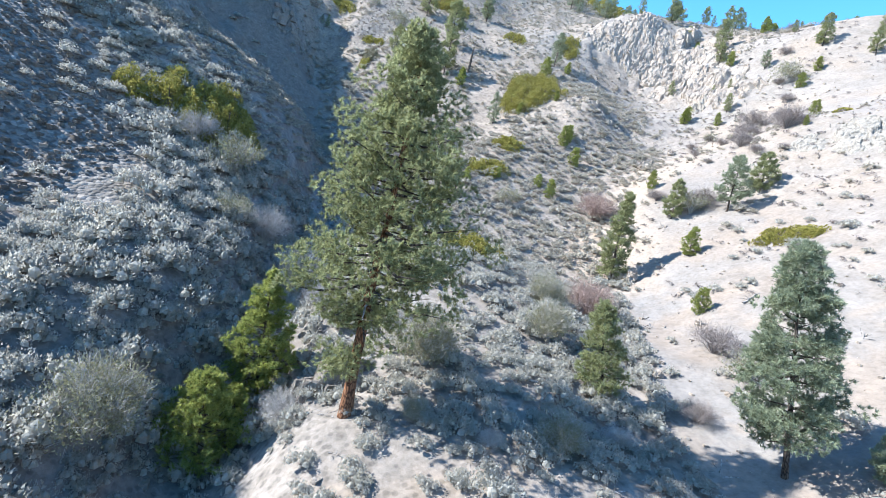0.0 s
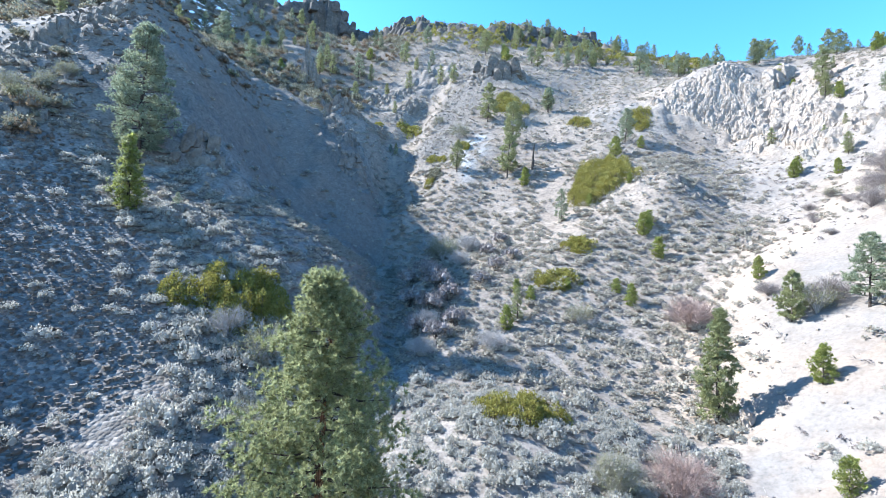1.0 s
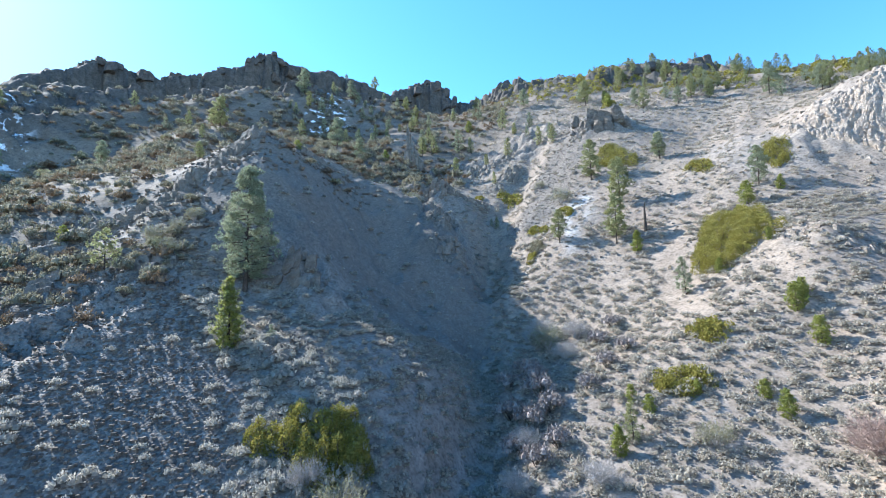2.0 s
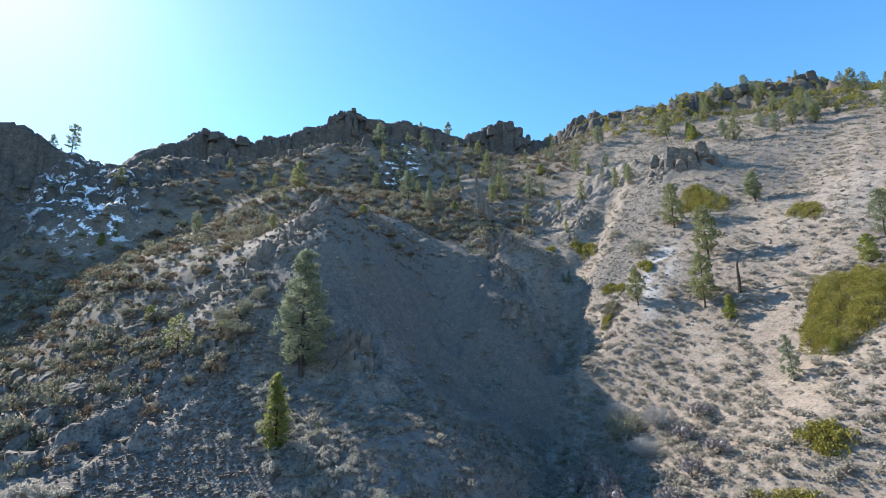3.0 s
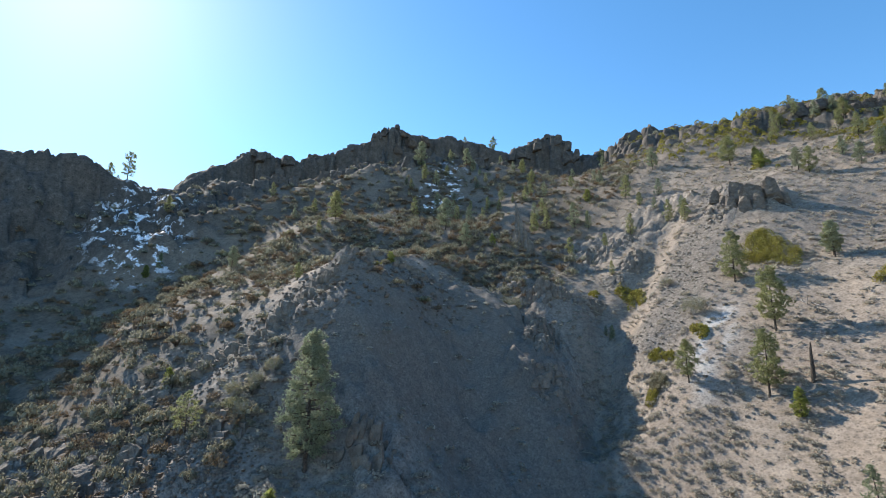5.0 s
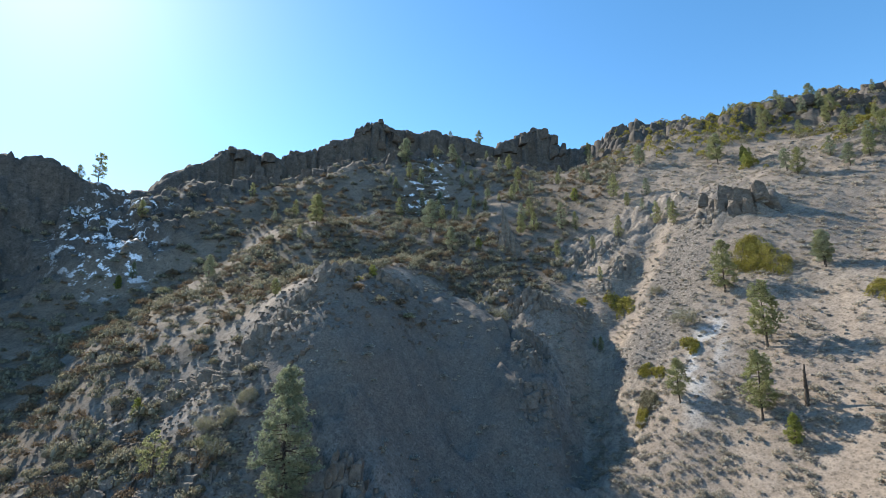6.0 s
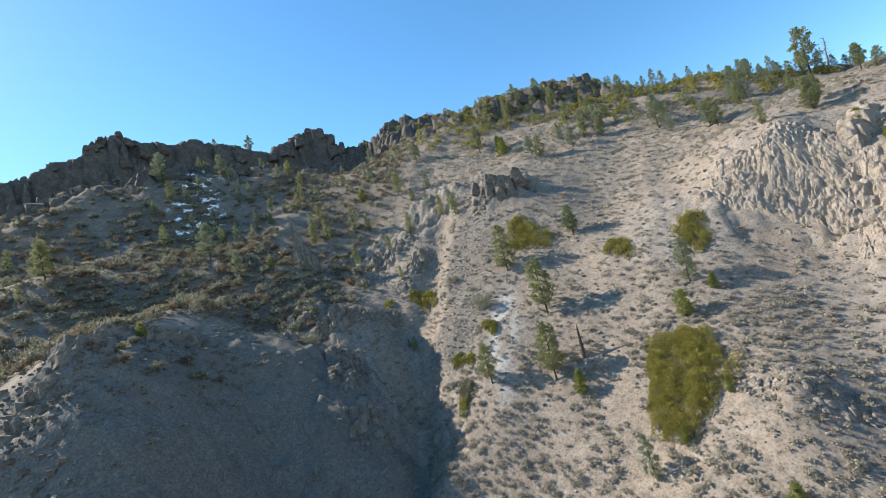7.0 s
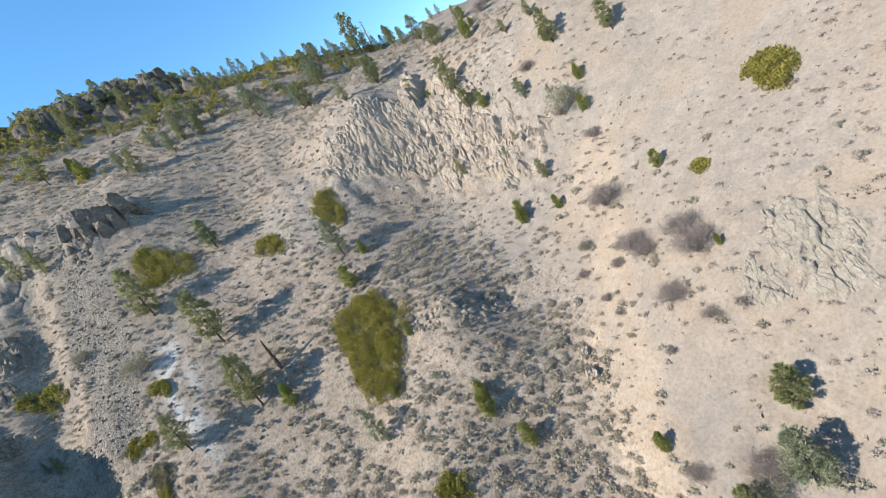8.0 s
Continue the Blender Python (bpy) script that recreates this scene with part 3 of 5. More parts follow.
def scatter(name, spots, sizes, protos, mat, label, category, rng, flat=1.0, sink=0.06):
    """Many small plants on the ground in one mesh."""
    z = ground(spots[:, 0], spots[:, 1])
    turn, pick = rng.uniform(0, 2 * math.pi, len(spots)), rng.integers(0, len(protos), len(spots))
    vs, fs, count = [], [], 0
    for k, (pv, pf) in enumerate(protos):
        sel = np.flatnonzero(pick == k)
        if not len(sel):
            continue
        c, s = np.cos(turn[sel])[:, None], np.sin(turn[sel])[:, None]
        x, y = pv[None, :, 0] * c - pv[None, :, 1] * s, pv[None, :, 0] * s + pv[None, :, 1] * c
        sz = sizes[sel][:, None]
        p = np.stack([x * sz + spots[sel, 0][:, None], y * sz + spots[sel, 1][:, None], (pv[None, :, 2] * flat - sink) * sz + z[sel][:, None]], 2)
        vs.append(p.reshape(-1, 3))
        fs.append((pf[None] + (np.arange(len(sel)) * len(pv))[:, None, None] + count).reshape(-1, pf.shape[1]))
        count += p.shape[0] * p.shape[1]
    ob = mesh_object(name, np.vstack(vs), np.vstack(fs), mat)
    return tagged(ob, label, category, kind="stuff")


def sow(x0, x1, y0, y1, gap, rng, cover):
    """Jittered spots over a rectangle of the plan, kept with the chance that cover gives."""
    gx, gy = np.meshgrid(np.arange(x0, x1, gap), np.arange(y0, y1, gap))
    s = np.c_[gx.ravel(), gy.ravel()] + rng.uniform(-0.95, 0.95, (gx.size, 2)) * gap
    return s[rng.uniform(size=len(s)) < cover(s[:, 0], s[:, 1])]


def sage_cover(x, y):
    k = zones(x, y)
    bare = np.maximum.reduce([0.88 * k["bare"], 0.97 * k["flute"], 0.9 * k["crag"], 0.9 * k["face"], 0.94 * k["scree"], 0.8 * k["pale"], 0.8 * k["outcrop"], 0.85 * k["swath"]])
    patch = soft(cloudy(x, y, 8, 4, 71), 0.40, 0.56)
    lush = near_line(x, y, [(-30, 30), (-24, 26), (-8, 50), (0, 70), (-8, 95)], 20, 16)
    lush = np.maximum(lush, near_line(x, y, [(20, 116), (30, 109), (36, 100), (31, 92), (27, 84)], 5, 5))
    high = (1 - lush) * soft(y, 84, 104) * soft(x, -30, -22)
    bare = np.maximum(bare, 0.6 * near_line(x, y, [(-2, 17.5), (3, 15.5), (9, 14)], 2.5, 2.5))
    dense = near_line(x, y, [(-28, 30), (-22, 44), (-13, 32), (-20, 20)], 8, 5) * (1 - k["scree"])
    return np.maximum(0.92 * dense, (1 - bare) * np.clip(0.2 + 0.55 * patch + 0.5 * lush, 0, 1) * (1 - 0.45 * high))


def upper_cover(x, y):
    k = zones(x, y)
    return np.clip(0.5 + sage_cover(x, y), 0, 0.85) * (1 - 0.9 * np.maximum.reduce([k["flute"], k["crag"], k["outcrop"], 0.7 * k["scree"], 0.6 * k["ash"]]))


def build_sage():
    g = np.random.default_rng(11)
    near = np.vstack([sow(-10, 40, 6, 48, 0.84, g, sage_cover), sow(-48, -10, 6, 48, 0.64, g, sage_cover)])
    mid = np.vstack([sow(-70, 60, 48, 112, 0.92, g, lambda x, y: np.clip(1.25 * sage_cover(x, y), 0, 1)), sow(-60, 30, -20, 6, 1.7, g, sage_cover)])
    far = np.vstack([sow(-60, 80, 112, 205, 1.22, g, upper_cover), sow(-130, -70, 10, 112, 2.2, g, lambda x, y: 0.7 * sage_cover(x, y)), sow(-200, 90, 200, 275, 3.2, g, lambda x, y: 0.6 * sage_cover(x, y))])
    size = lambda s, k: k * np.clip(np.exp(0.34 * g.normal(size=len(s))) * 0.9, 0.4, 1.9)
    close, left = near[:, 1] < 27, near[:, 0] < -6
    for spots, big, blades, leaf, label in ((near[close & ~left], 1.15, 420, 0.074, "silvery grey sagebrush round the leaning pine"), (near[close & left], 1.35, 300, 0.07, "large silvery sagebrush in the ravine"),
                                            (near[~close & ~left], 1.2, 230, 0.1, "silvery grey sagebrush on the lower slope"), (near[~close & left], 1.35, 160, 0.085, "dense silvery grey sagebrush below the scree")):
        scatter("sagebrush", spots, size(spots, big), [sage_clump(blades, leaf, g) for _ in range(8)], SAGE, label, "sagebrush", g, 1.15 if spots[:, 0].max() < 0 else 1.0)
    scatter("sagebrush", mid, size(mid, 1.2), [sage_clump(66, 0.15, g) for _ in range(8)], SAGE_GREEN, "grey-green sagebrush dotting the sunny hillside", "sagebrush", g, 0.9)
    scatter("sagebrush", far, size(far, 1.05), [sage_clump(26, 0.2, g) for _ in range(6)], SAGE_GREEN, "small grey sagebrush far up the slopes", "sagebrush", g)


build_sage()


# ---- trees and shrubs ----
def tube(points, radii, sides=7):
    """A tapering tube through points."""
    points = [Vector(p) for p in points]
    vs, fs = [], []
    for i, (p, r) in enumerate(zip(points, radii)):
        d = (points[min(i + 1, len(points) - 1)] - points[max(i - 1, 0)]).normalized()
        a = d.orthogonal().normalized()
        b = d.cross(a)
        for k in range(sides):
            t = 2 * math.pi * k / sides
            vs.append(p + (a * math.cos(t) + b * math.sin(t)) * r)
    for i in range(len(points) - 1):
        for k in range(sides):
            q = (k + 1) % sides
            fs.append((i * sides + k, i * sides + q, (i + 1) * sides + q, (i + 1) * sides + k))
    return np.array(vs), np.array(fs)


def joined(pieces):
    vs, fs, n = [], [], 0
    for v, f in pieces:
        vs.append(v)
        fs.append(f + n)
        n += len(v)
    return np.vstack(vs), np.vstack(fs)


def conifer(name, label, height, spread, seed, needles, bark, limbs=46, per_limb=16, blades=12, leaf=0.34, wide=0.05, first=0.2, bend=(0, 0), girth=0.018,
            shape=0.75, bare=0.25, up=0.25, gappy=0.0, lump=0.5, name_limbs=False, slight=True, puff=0.0, limb_bark=None, ragged=(0.65, 1.15)):
    """A pine or young conifer: tapered trunk, limbs in loose whorls, needle tufts on their outer parts."""
    g = np.random.default_rng(seed)
    tree = new(name)
    tagged(tree, label, "tree")
    n = 14
    wob = g.normal(size=(n, 2)).cumsum(0) * height * 0.0035
    spine = [(wob[i, 0] + bend[0] * math.sin(math.pi * 0.5 * i / (n - 1)) * height, wob[i, 1] + bend[1] * math.sin(math.pi * 0.5 * i / (n - 1)) * height, height * i / (n - 1)) for i in range(n)]
    spine[0] = (0, 0, -0.5)
    radii = [height * girth * ((1 - i / (n - 1)) ** 0.8 * 0.94 + 0.05) * (1.35 if i == 0 else 1) for i in range(n)]
    v, f = tube(spine, radii, 9)
    mesh_object("trunk", v, f, bark, tree, True)
    wood, at, dirs = [], [], []
    zz = np.array([p[2] for p in spine])
    for k in range(limbs):
        u = first + (1 - first) * (k + g.uniform(0, 0.9)) / limbs
        if g.uniform() < gappy:
            continue
        z = u * height
        base = np.array([np.interp(z, zz, [p[0] for p in spine]), np.interp(z, zz, [p[1] for p in spine]), z])
        w = (u - first) / (1 - first)
        reach = spread * ((1 - w) ** shape * min(1, 0.45 + 2.2 * w) + 0.06) * g.uniform(*ragged)
        a = k * 2.4 + g.uniform(-0.5, 0.5)
        rise = up + 0.3 * w + g.uniform(-0.25, 0.15)
        d = np.array([math.cos(a), math.sin(a), rise * 0.7])
        end = base + d * reach
        mid = base + d * reach * 0.55 - [0, 0, 0.07 * reach]
        wood.append(tube([base, mid, end], [max(0.012, reach * 0.022), max(0.009, reach * 0.014), 0.006], 5))
        m = max(3, int(per_limb * (0.35 + 0.65 * reach / spread)))
        s = bare + (1 - bare) * np.sqrt(g.uniform(0, 1, m))
        side = np.array([-d[1], d[0], 0])
        out = (base + np.outer(s, end - base)) + np.outer(g.normal(size=m) * lump * reach * 0.42 * s, side)
        out[:, 2] += g.normal(size=m) * 0.10 * reach + 0.05 * reach * s
        aim = np.tile(d * 0.55 + [0, 0, 0.5], (m, 1))
        if puff:  # the tufts gather in rounded puffs along the limb
            hearts = out[: max(2, int(reach / puff * 1.3))]
            near = g.integers(0, len(hearts), m)
            ball = g.normal(size=(m, 3))
            ball *= g.uniform(0.5, 1.0, (m, 1)) / np.linalg.norm(ball, axis=1, keepdims=True)
            out = hearts[near] + ball * puff * [1, 1, 0.7]
            aim = ball * 0.7 + d * 0.3 + [0, 0, 0.3]
        at.append(out)
        dirs.append(aim)
    at.append(np.array(spine[-1])[None] + g.normal(size=(8, 3)) * [0.1, 0.1, 0.25] * height * 0.03)
    dirs.append(np.tile([0, 0, 1.0], (8, 1)))
    if name_limbs:
        for v, f in wood:
            mesh_object("limb", v, f, limb_bark or bark, tree, True)
    else:
        v, f = joined(wood)
        tagged(mesh_object("branchwork", v, f, bark, tree, True), kind="stuff")
    v, f = tufts(np.vstack(at), np.vstack(dirs), blades, leaf, wide, 0.55, g, slight=slight)
    mesh_object("crown", v, f, needles, tree)
    tree.location.z = -500  # the pattern; only its copies stand on the slopes
    return tree


def drop_pattern(ob):
    for o in (*ob.children_recursive, ob):
        bpy.data.objects.remove(o)


def stand(pattern, x, y, size, turn, sink=0.1, lean=(0, 0), label="", group=""):
    z = float(ground(x, y)) - sink
    ob = copy_thing(pattern, pose(x, y, z, lean[0], lean[1], turn) @ Matrix.Diagonal((size, size, size, 1)))
    return tagged(ob, label, group=group)


def shrub_pattern(name, label, category, seed, leaf_mat, wood_mat, stems=26, leaves=260, leaf=0.10, wide=0.05, twig=0.45, tall=0.85):
    """A shrub 1 m across: stems that fan out from the root, fine twigs, and leaves if it has any."""
    g = np.random.default_rng(seed)
    top = tagged(new(name), label, category)
    wood, ends = [], []
    for k in range(stems):
        a, r = g.uniform(0, 2 * math.pi), 0.5 * math.sqrt(g.uniform(0.02, 1))
        z = tall * math.sqrt(max(0.05, 1 - (r / 0.56) ** 2)) * g.uniform(0.75, 1.05)
        e = np.array([r * math.cos(a), r * math.sin(a), z])
        wood.append(tube([(0, 0, -0.06), e * [0.35, 0.35, 0.5] + g.normal(size=3) * 0.02, e], [0.006, 0.004, 0.0015], 4))
        ends.append(e)
    ends = np.array(ends)
    v, f = joined(wood)
    tv, tf = tufts(np.repeat(ends * g.uniform(0.45, 0.95, (stems, 1)), 5, 0), np.repeat(ends * 0.8 + [0, 0, 0.3], 5, 0), 4, twig * 0.5, 0.003, 0.5, g)
    v, f = joined([(v, f), (tv, tf)])
    tagged(mesh_object("stemwork", v, f, wood_mat, top), kind="stuff")
    if leaves:
        pick = g.integers(0, stems, leaves)
        c = ends[pick] * g.uniform(0.5, 1.02, (leaves, 1)) + g.normal(size=(leaves, 3)) * 0.07
        c[:, 2] = np.maximum(c[:, 2], 0.03)
        v, f = tufts(c, c * 0.8 + [0, 0, 0.3], 1, leaf, wide, 0.6, g, slight=True)
        mesh_object("foliage", v, f, leaf_mat, top)
    return top


def thicket(x, y, ux, uy, vx, vy, tall, leaf, count, seed, mat, label, category="shrub"):
    """A spreading evergreen thicket: overlapping rounded crowns over an uneven footprint on the slope."""
    g = np.random.default_rng(seed)
    top = tagged(new("thicket"), label, category)
    z0 = float(ground(x, y))
    top.location = (x, y, z0)
    domes = []
    area = abs(ux * vy - uy * vx)
    step = max(0.7, 0.42 * math.sqrt(area) ** 0.75)
    n = max(9, int(5.4 * area / step ** 2))
    for k in range(n):
        a, r = g.uniform(0, 2 * math.pi), math.sqrt(g.uniform(0, 1)) * 0.88
        r *= 1 + 0.16 * math.sin(3 * a + seed) + 0.1 * math.sin(5 * a + 2 * seed)
        px, py = ux * r * math.cos(a) + vx * r * math.sin(a), uy * r * math.cos(a) + vy * r * math.sin(a)
        rad = step * g.uniform(0.45, 0.9)
        domes.append((px, py, rad, tall * g.uniform(0.5, 1.0) * (1 - 0.35 * r * r)))
    at, nor = [], []
    weight = np.array([d[2] ** 2 for d in domes])
    per = np.maximum(6, (count * weight / weight.sum()).astype(int))
    for (px, py, rad, h), m in zip(domes, per):
        th, u = g.uniform(0, 2 * math.pi, m), g.uniform(-0.1, 1, m)
        q = np.sqrt(np.clip(1 - u * u, 0, 1))
        d = np.c_[q * np.cos(th), q * np.sin(th), u]
        k = g.uniform(0.72, 1.03, (m, 1))
        p = np.c_[px + d[:, 0] * rad * k[:, 0], py + d[:, 1] * rad * k[:, 0], d[:, 2] * h * k[:, 0]]
        p[:, 2] = np.maximum(p[:, 2], 0.05)
        at.append(p)
        nor.append(d + [0, 0, 0.25])
    at, nor = np.vstack(at), np.vstack(nor)
    at[:, 2] += ground(at[:, 0] + x, at[:, 1] + y) - z0
    v, f = tufts(at, nor, 1, leaf, leaf * 0.62, 0.5, g)
    mesh_object("foliage", v, f, mat, top)
    wood = []
    for px, py, rad, h in domes[::2]:
        b = float(ground(px + x, py + y)) - z0
        for k in range(3):
            e = g.normal(size=2) * rad * 0.4
            wood.append(tube([(px, py, b - 0.1), (px + e[0] * 0.6, py + e[1] * 0.6, b + h * 0.45), (px + e[0], py + e[1], b + h * 0.8)], [0.06, 0.04, 0.015], 5))
    v, f = joined(wood)
    tagged(mesh_object("stemwork", v, f, BARK, top), kind="stuff")
    return top


# ---- rock ----
def rock_mesh(name, mat, size, seed, blocky=0.5, detail=4, columns=0.0, parent=None):
    """A weathered rock: a rounded block broken by joints and ledges."""
    bm = bmesh.new()
    bmesh.ops.create_icosphere(bm, subdivisions=detail, radius=1.0)
    off = Vector((seed * 7.3, seed * 3.1, seed * 5.7))
    for v in bm.verts:
        c = v.co.copy()
        m = max(abs(c.x), abs(c.y), abs(c.z))
        c = c.lerp(c / m * 0.82, blocky)
        q = Vector((c.x * size[0], c.y * size[1], c.z * size[2] * (1 - 0.75 * columns)))
        s = 0.5 * (size[0] + size[1])
        k = 0.30 * noise.turbulence(q * (1.3 / s) + off, 3, True) + 0.20 * noise.turbulence(q * (4.0 / s) + off, 3, True)
        cell = noise.cell(q * (3.4 / s) + off) * 0.20
        c *= 0.78 + k * 0.9 + cell
        c.z += 0.12 * round(3 * noise.noise(q * (1.6 / s) - off)) * (c.z > 0)
        v.co = Vector((c.x * size[0], c.y * size[1], c.z * size[2]))
    me = bpy.data.meshes.new(name)
    bm.to_mesh(me)
    bm.free()
    me.materials.append(mat)
    ob = new(name, me)
    ob.parent = parent
    return ob


def chiselled(g, ball, joints, bite=9):
    """A block of rock: a ball cut flat by joint planes and some random ones."""
    p = ball * g.uniform(0.9, 1.1, (1, 3))
    cuts = [(n * sign, g.uniform(0.40, 0.64)) for n in joints for sign in (-1, 1)]
    for _ in range(bite):
        n = g.normal(size=3)
        cuts.append((n / np.linalg.norm(n), g.uniform(0.55, 0.88)))
    for n, d in cuts:
        over = np.maximum(p @ n - d, 0)
        p = p - over[:, None] * n
    return p + g.normal(size=p.shape) * 0.018


def ball_mesh(detail):
    bm = bmesh.new()
    bmesh.ops.create_icosphere(bm, subdivisions=detail, radius=1.0)
    v, f = np.array([v.co[:] for v in bm.verts]), np.array([[q.index for q in f.verts] for f in bm.faces])
    bm.free()
    return v, f


BALL, BALL_SMALL = ball_mesh(3), ball_mesh(2)


def crag(name, label, x, y, wide, deep, high, seed, mat, turn=0.0, size=2.2, ball=BALL, most=34, taper=0.25):
    """A jointed outcrop that stands out of the slope: crowded blocks on shared joints, lower towards its rim."""
    g = np.random.default_rng(seed)
    c, s = math.cos(radians(turn)), math.sin(radians(turn))
    low = float(ground(x, y))
    dip = g.normal(size=2) * 0.22
    joints = [np.array([math.cos(t), math.sin(t), k]) / math.hypot(1, k) for t, k in ((radians(turn), dip[0]), (radians(turn) + 1.4, dip[1]))] + [np.array([dip[0], dip[1], 1]) / math.sqrt(1 + dip @ dip)]
    top = tagged(new(name), label, "rock")
    top.location = (x, y, low)
    for k in range(int(min(most, max(8, 1.25 * wide * deep / size ** 2)))):
        a, r = 2.4 * k + g.uniform(-0.4, 0.4), math.sqrt(g.uniform(0, 1))
        u, w = 0.5 * wide * r * math.cos(a), 0.5 * deep * r * math.sin(a)
        bx, by = u * c - w * s, u * s + w * c
        rad = size * g.uniform(0.6, 1.25) * (1 - 0.3 * r)
        tall = high * (1 - 0.75 * r ** 2) * g.uniform(0.45, 1.0)
        half = 0.5 * (tall + 1.3 * rad)
        v = chiselled(g, ball[0], joints) / 0.58
        v[:, :2] *= 1.1 - taper * np.clip(0.5 + 0.5 * v[:, 2:], 0, 1)
        v = v * [rad, rad * g.uniform(0.7, 1.0), half]
        base = float(ground(x + bx, y + by)) - low
        mesh_object("block", v + [bx, by, base + tall - half], ball[1], mat, top)
    return top


def bluff(name, label, x, y, wide, deep, high, seed, mat, turn=0.0, size=2.2, cells=46, stretch=1.0):
    """Knobbly eroded rock that breaks through the slope in patches, with smooth debris between."""
    u, v = np.meshgrid(np.linspace(-1, 1, cells), np.linspace(-1, 1, cells))
    u, v = u.ravel(), v.ravel()
    c, s = math.cos(radians(turn)), math.sin(radians(turn))
    px, py = u * wide / 2, v * deep / 2
    wx, wy = x + px * c - py * s, y + px * s + py * c
    rim = np.hypot(u, v) * (1 + 0.9 * (cloudy(wx, wy, wide * 0.22, 4, seed) - 0.42))
    body = (1 - soft(rim, 0.5, 1.0)) * (0.15 + 0.85 * soft(cloudy(wx, wy, 5.5, 4, seed + 3), 0.38, 0.54))
    warp = size * 0.6 * (cloudy(wx, wy, size, 2, seed + 9) - 0.5)
    block, joint = blocks(px + warp, py * stretch + warp, size, seed)
    chip, crack = blocks(px + 0.4 * py * stretch, py * stretch - warp, size * 0.4, seed + 5)
    top = 0.4 + 0.6 * block + 0.16 * (chip - 0.5) - 0.20 * (1 - soft(joint, 0, 0.16)) - 0.07 * (1 - soft(crack, 0, 0.14))
    base = ground(wx, wy)
    low = float(ground(x, y))
    z = base + high * body * top - 0.6 * (1 - body) - 0.25
    tilt = 0.12 * size * (chip - 0.5)
    i = (np.arange(cells - 1)[:, None] * cells + np.arange(cells - 1)[None]).ravel()
    ob = mesh_object(name, np.c_[wx - x + tilt, wy - y + tilt, z - low], np.c_[i, i + 1, i + cells + 1, i + cells], mat)
    ob.location = (x, y, low)
    return tagged(ob, label, "rock")


def fluted_cliff(name, label, foot, crown, seed, mat, step=0.15):
    """A crumbling face between a foot line and a crown line: knobs drawn out down the slope, pockets, and smooth debris between."""
    foot, crown = np.array(foot, float), np.array(crown, float)
    walked = np.r_[0, np.cumsum(np.hypot(*np.diff(0.5 * (foot + crown), axis=0).T))]
    m, n = int(walked[-1] / step), int(20 / step)
    u, v = np.meshgrid(np.linspace(0, walked[-1], m), np.linspace(0, 1, n))
    u, v = u.ravel(), v.ravel()
    line = lambda rows: np.c_[np.interp(u, walked, rows[:, 0]), np.interp(u, walked, rows[:, 1])]
    low, high = line(foot), line(crown)
    q = low + (high - low) * v[:, None]
    out = (low - high) / np.linalg.norm(low - high, axis=1)[:, None]
    w = 20 * v
    bend = 0.9 * (cloudy(u, w, 2.5, 3, seed) - 0.5)
    own, joint = blocks(u + bend, 0.42 * w + bend, 0.95, seed + 1)
    chip, crack = blocks(u - bend, 0.55 * w + 0.3 * u, 0.42, seed + 2)
    knob = (0.35 + 0.65 * own) * soft(joint, 0, 0.5) + 0.22 * chip * soft(crack, 0, 0.4)
    rim = np.minimum(np.minimum(v, 1 - v) * 5, np.minimum(u, walked[-1] - u) / 4)
    bare = soft(cloudy(u, 0.6 * w, 7.5, 4, seed + 3) + 0.2 * np.minimum(rim, 1) - 0.2, 0.44, 0.56) * soft(rim, 0, 0.8)
    pocket = soft(cloudy(u, 0.5 * w, 2.6, 2, seed + 4), 0.56, 0.68)
    d = bare * (0.8 + 0.62 * knob - 0.9 * pocket) - 0.5 * (1 - bare)
    p = np.c_[q + out * (0.75 * d)[:, None], ground(q[:, 0], q[:, 1]) + 0.65 * d]
    base = np.r_[q.mean(0), float(ground(*q.mean(0)))]
    i = (np.arange(n - 1)[:, None] * m + np.arange(m - 1)[None]).ravel()
    ob = mesh_object(name, p - base, np.c_[i, i + m, i + m + 1, i + 1][:, ::-1], mat)
    ob.location = base
    return tagged(ob, label, "cliff")


def pinnacle(label, x, y, seed, mat, parts):
    """An upright fin of jointed rock with lower buttresses: offset in x and y, half width, half depth, height of each block."""
    g = np.random.default_rng(seed)
    low = float(ground(x, y))
    top = tagged(new("rock_buttress" if "buttress" in label else "rock_pinnacle"), label, "rock")
    top.location = (x, y, low)
    joints = [np.array(n) / np.linalg.norm(n) for n in ((1, 0.1, 0.05), (-0.1, 1, 0.1), (0.25, 0.1, 1))]
    for bx, by, wide, deep, high in parts:
        v = chiselled(g, BALL[0], joints, 12) / 0.58
        k = np.clip(0.5 + 0.5 * v[:, 2:], 0, 1)
        v = v * np.where(np.arange(3) < 2, 1.15 - 0.5 * k, 1) * [wide, deep, 0.5 * high + 1]
        mesh_object("block", v + [bx, by, float(ground(x + bx, y + by)) - low + 0.5 * high - 1], BALL[1], mat, top)
    return top


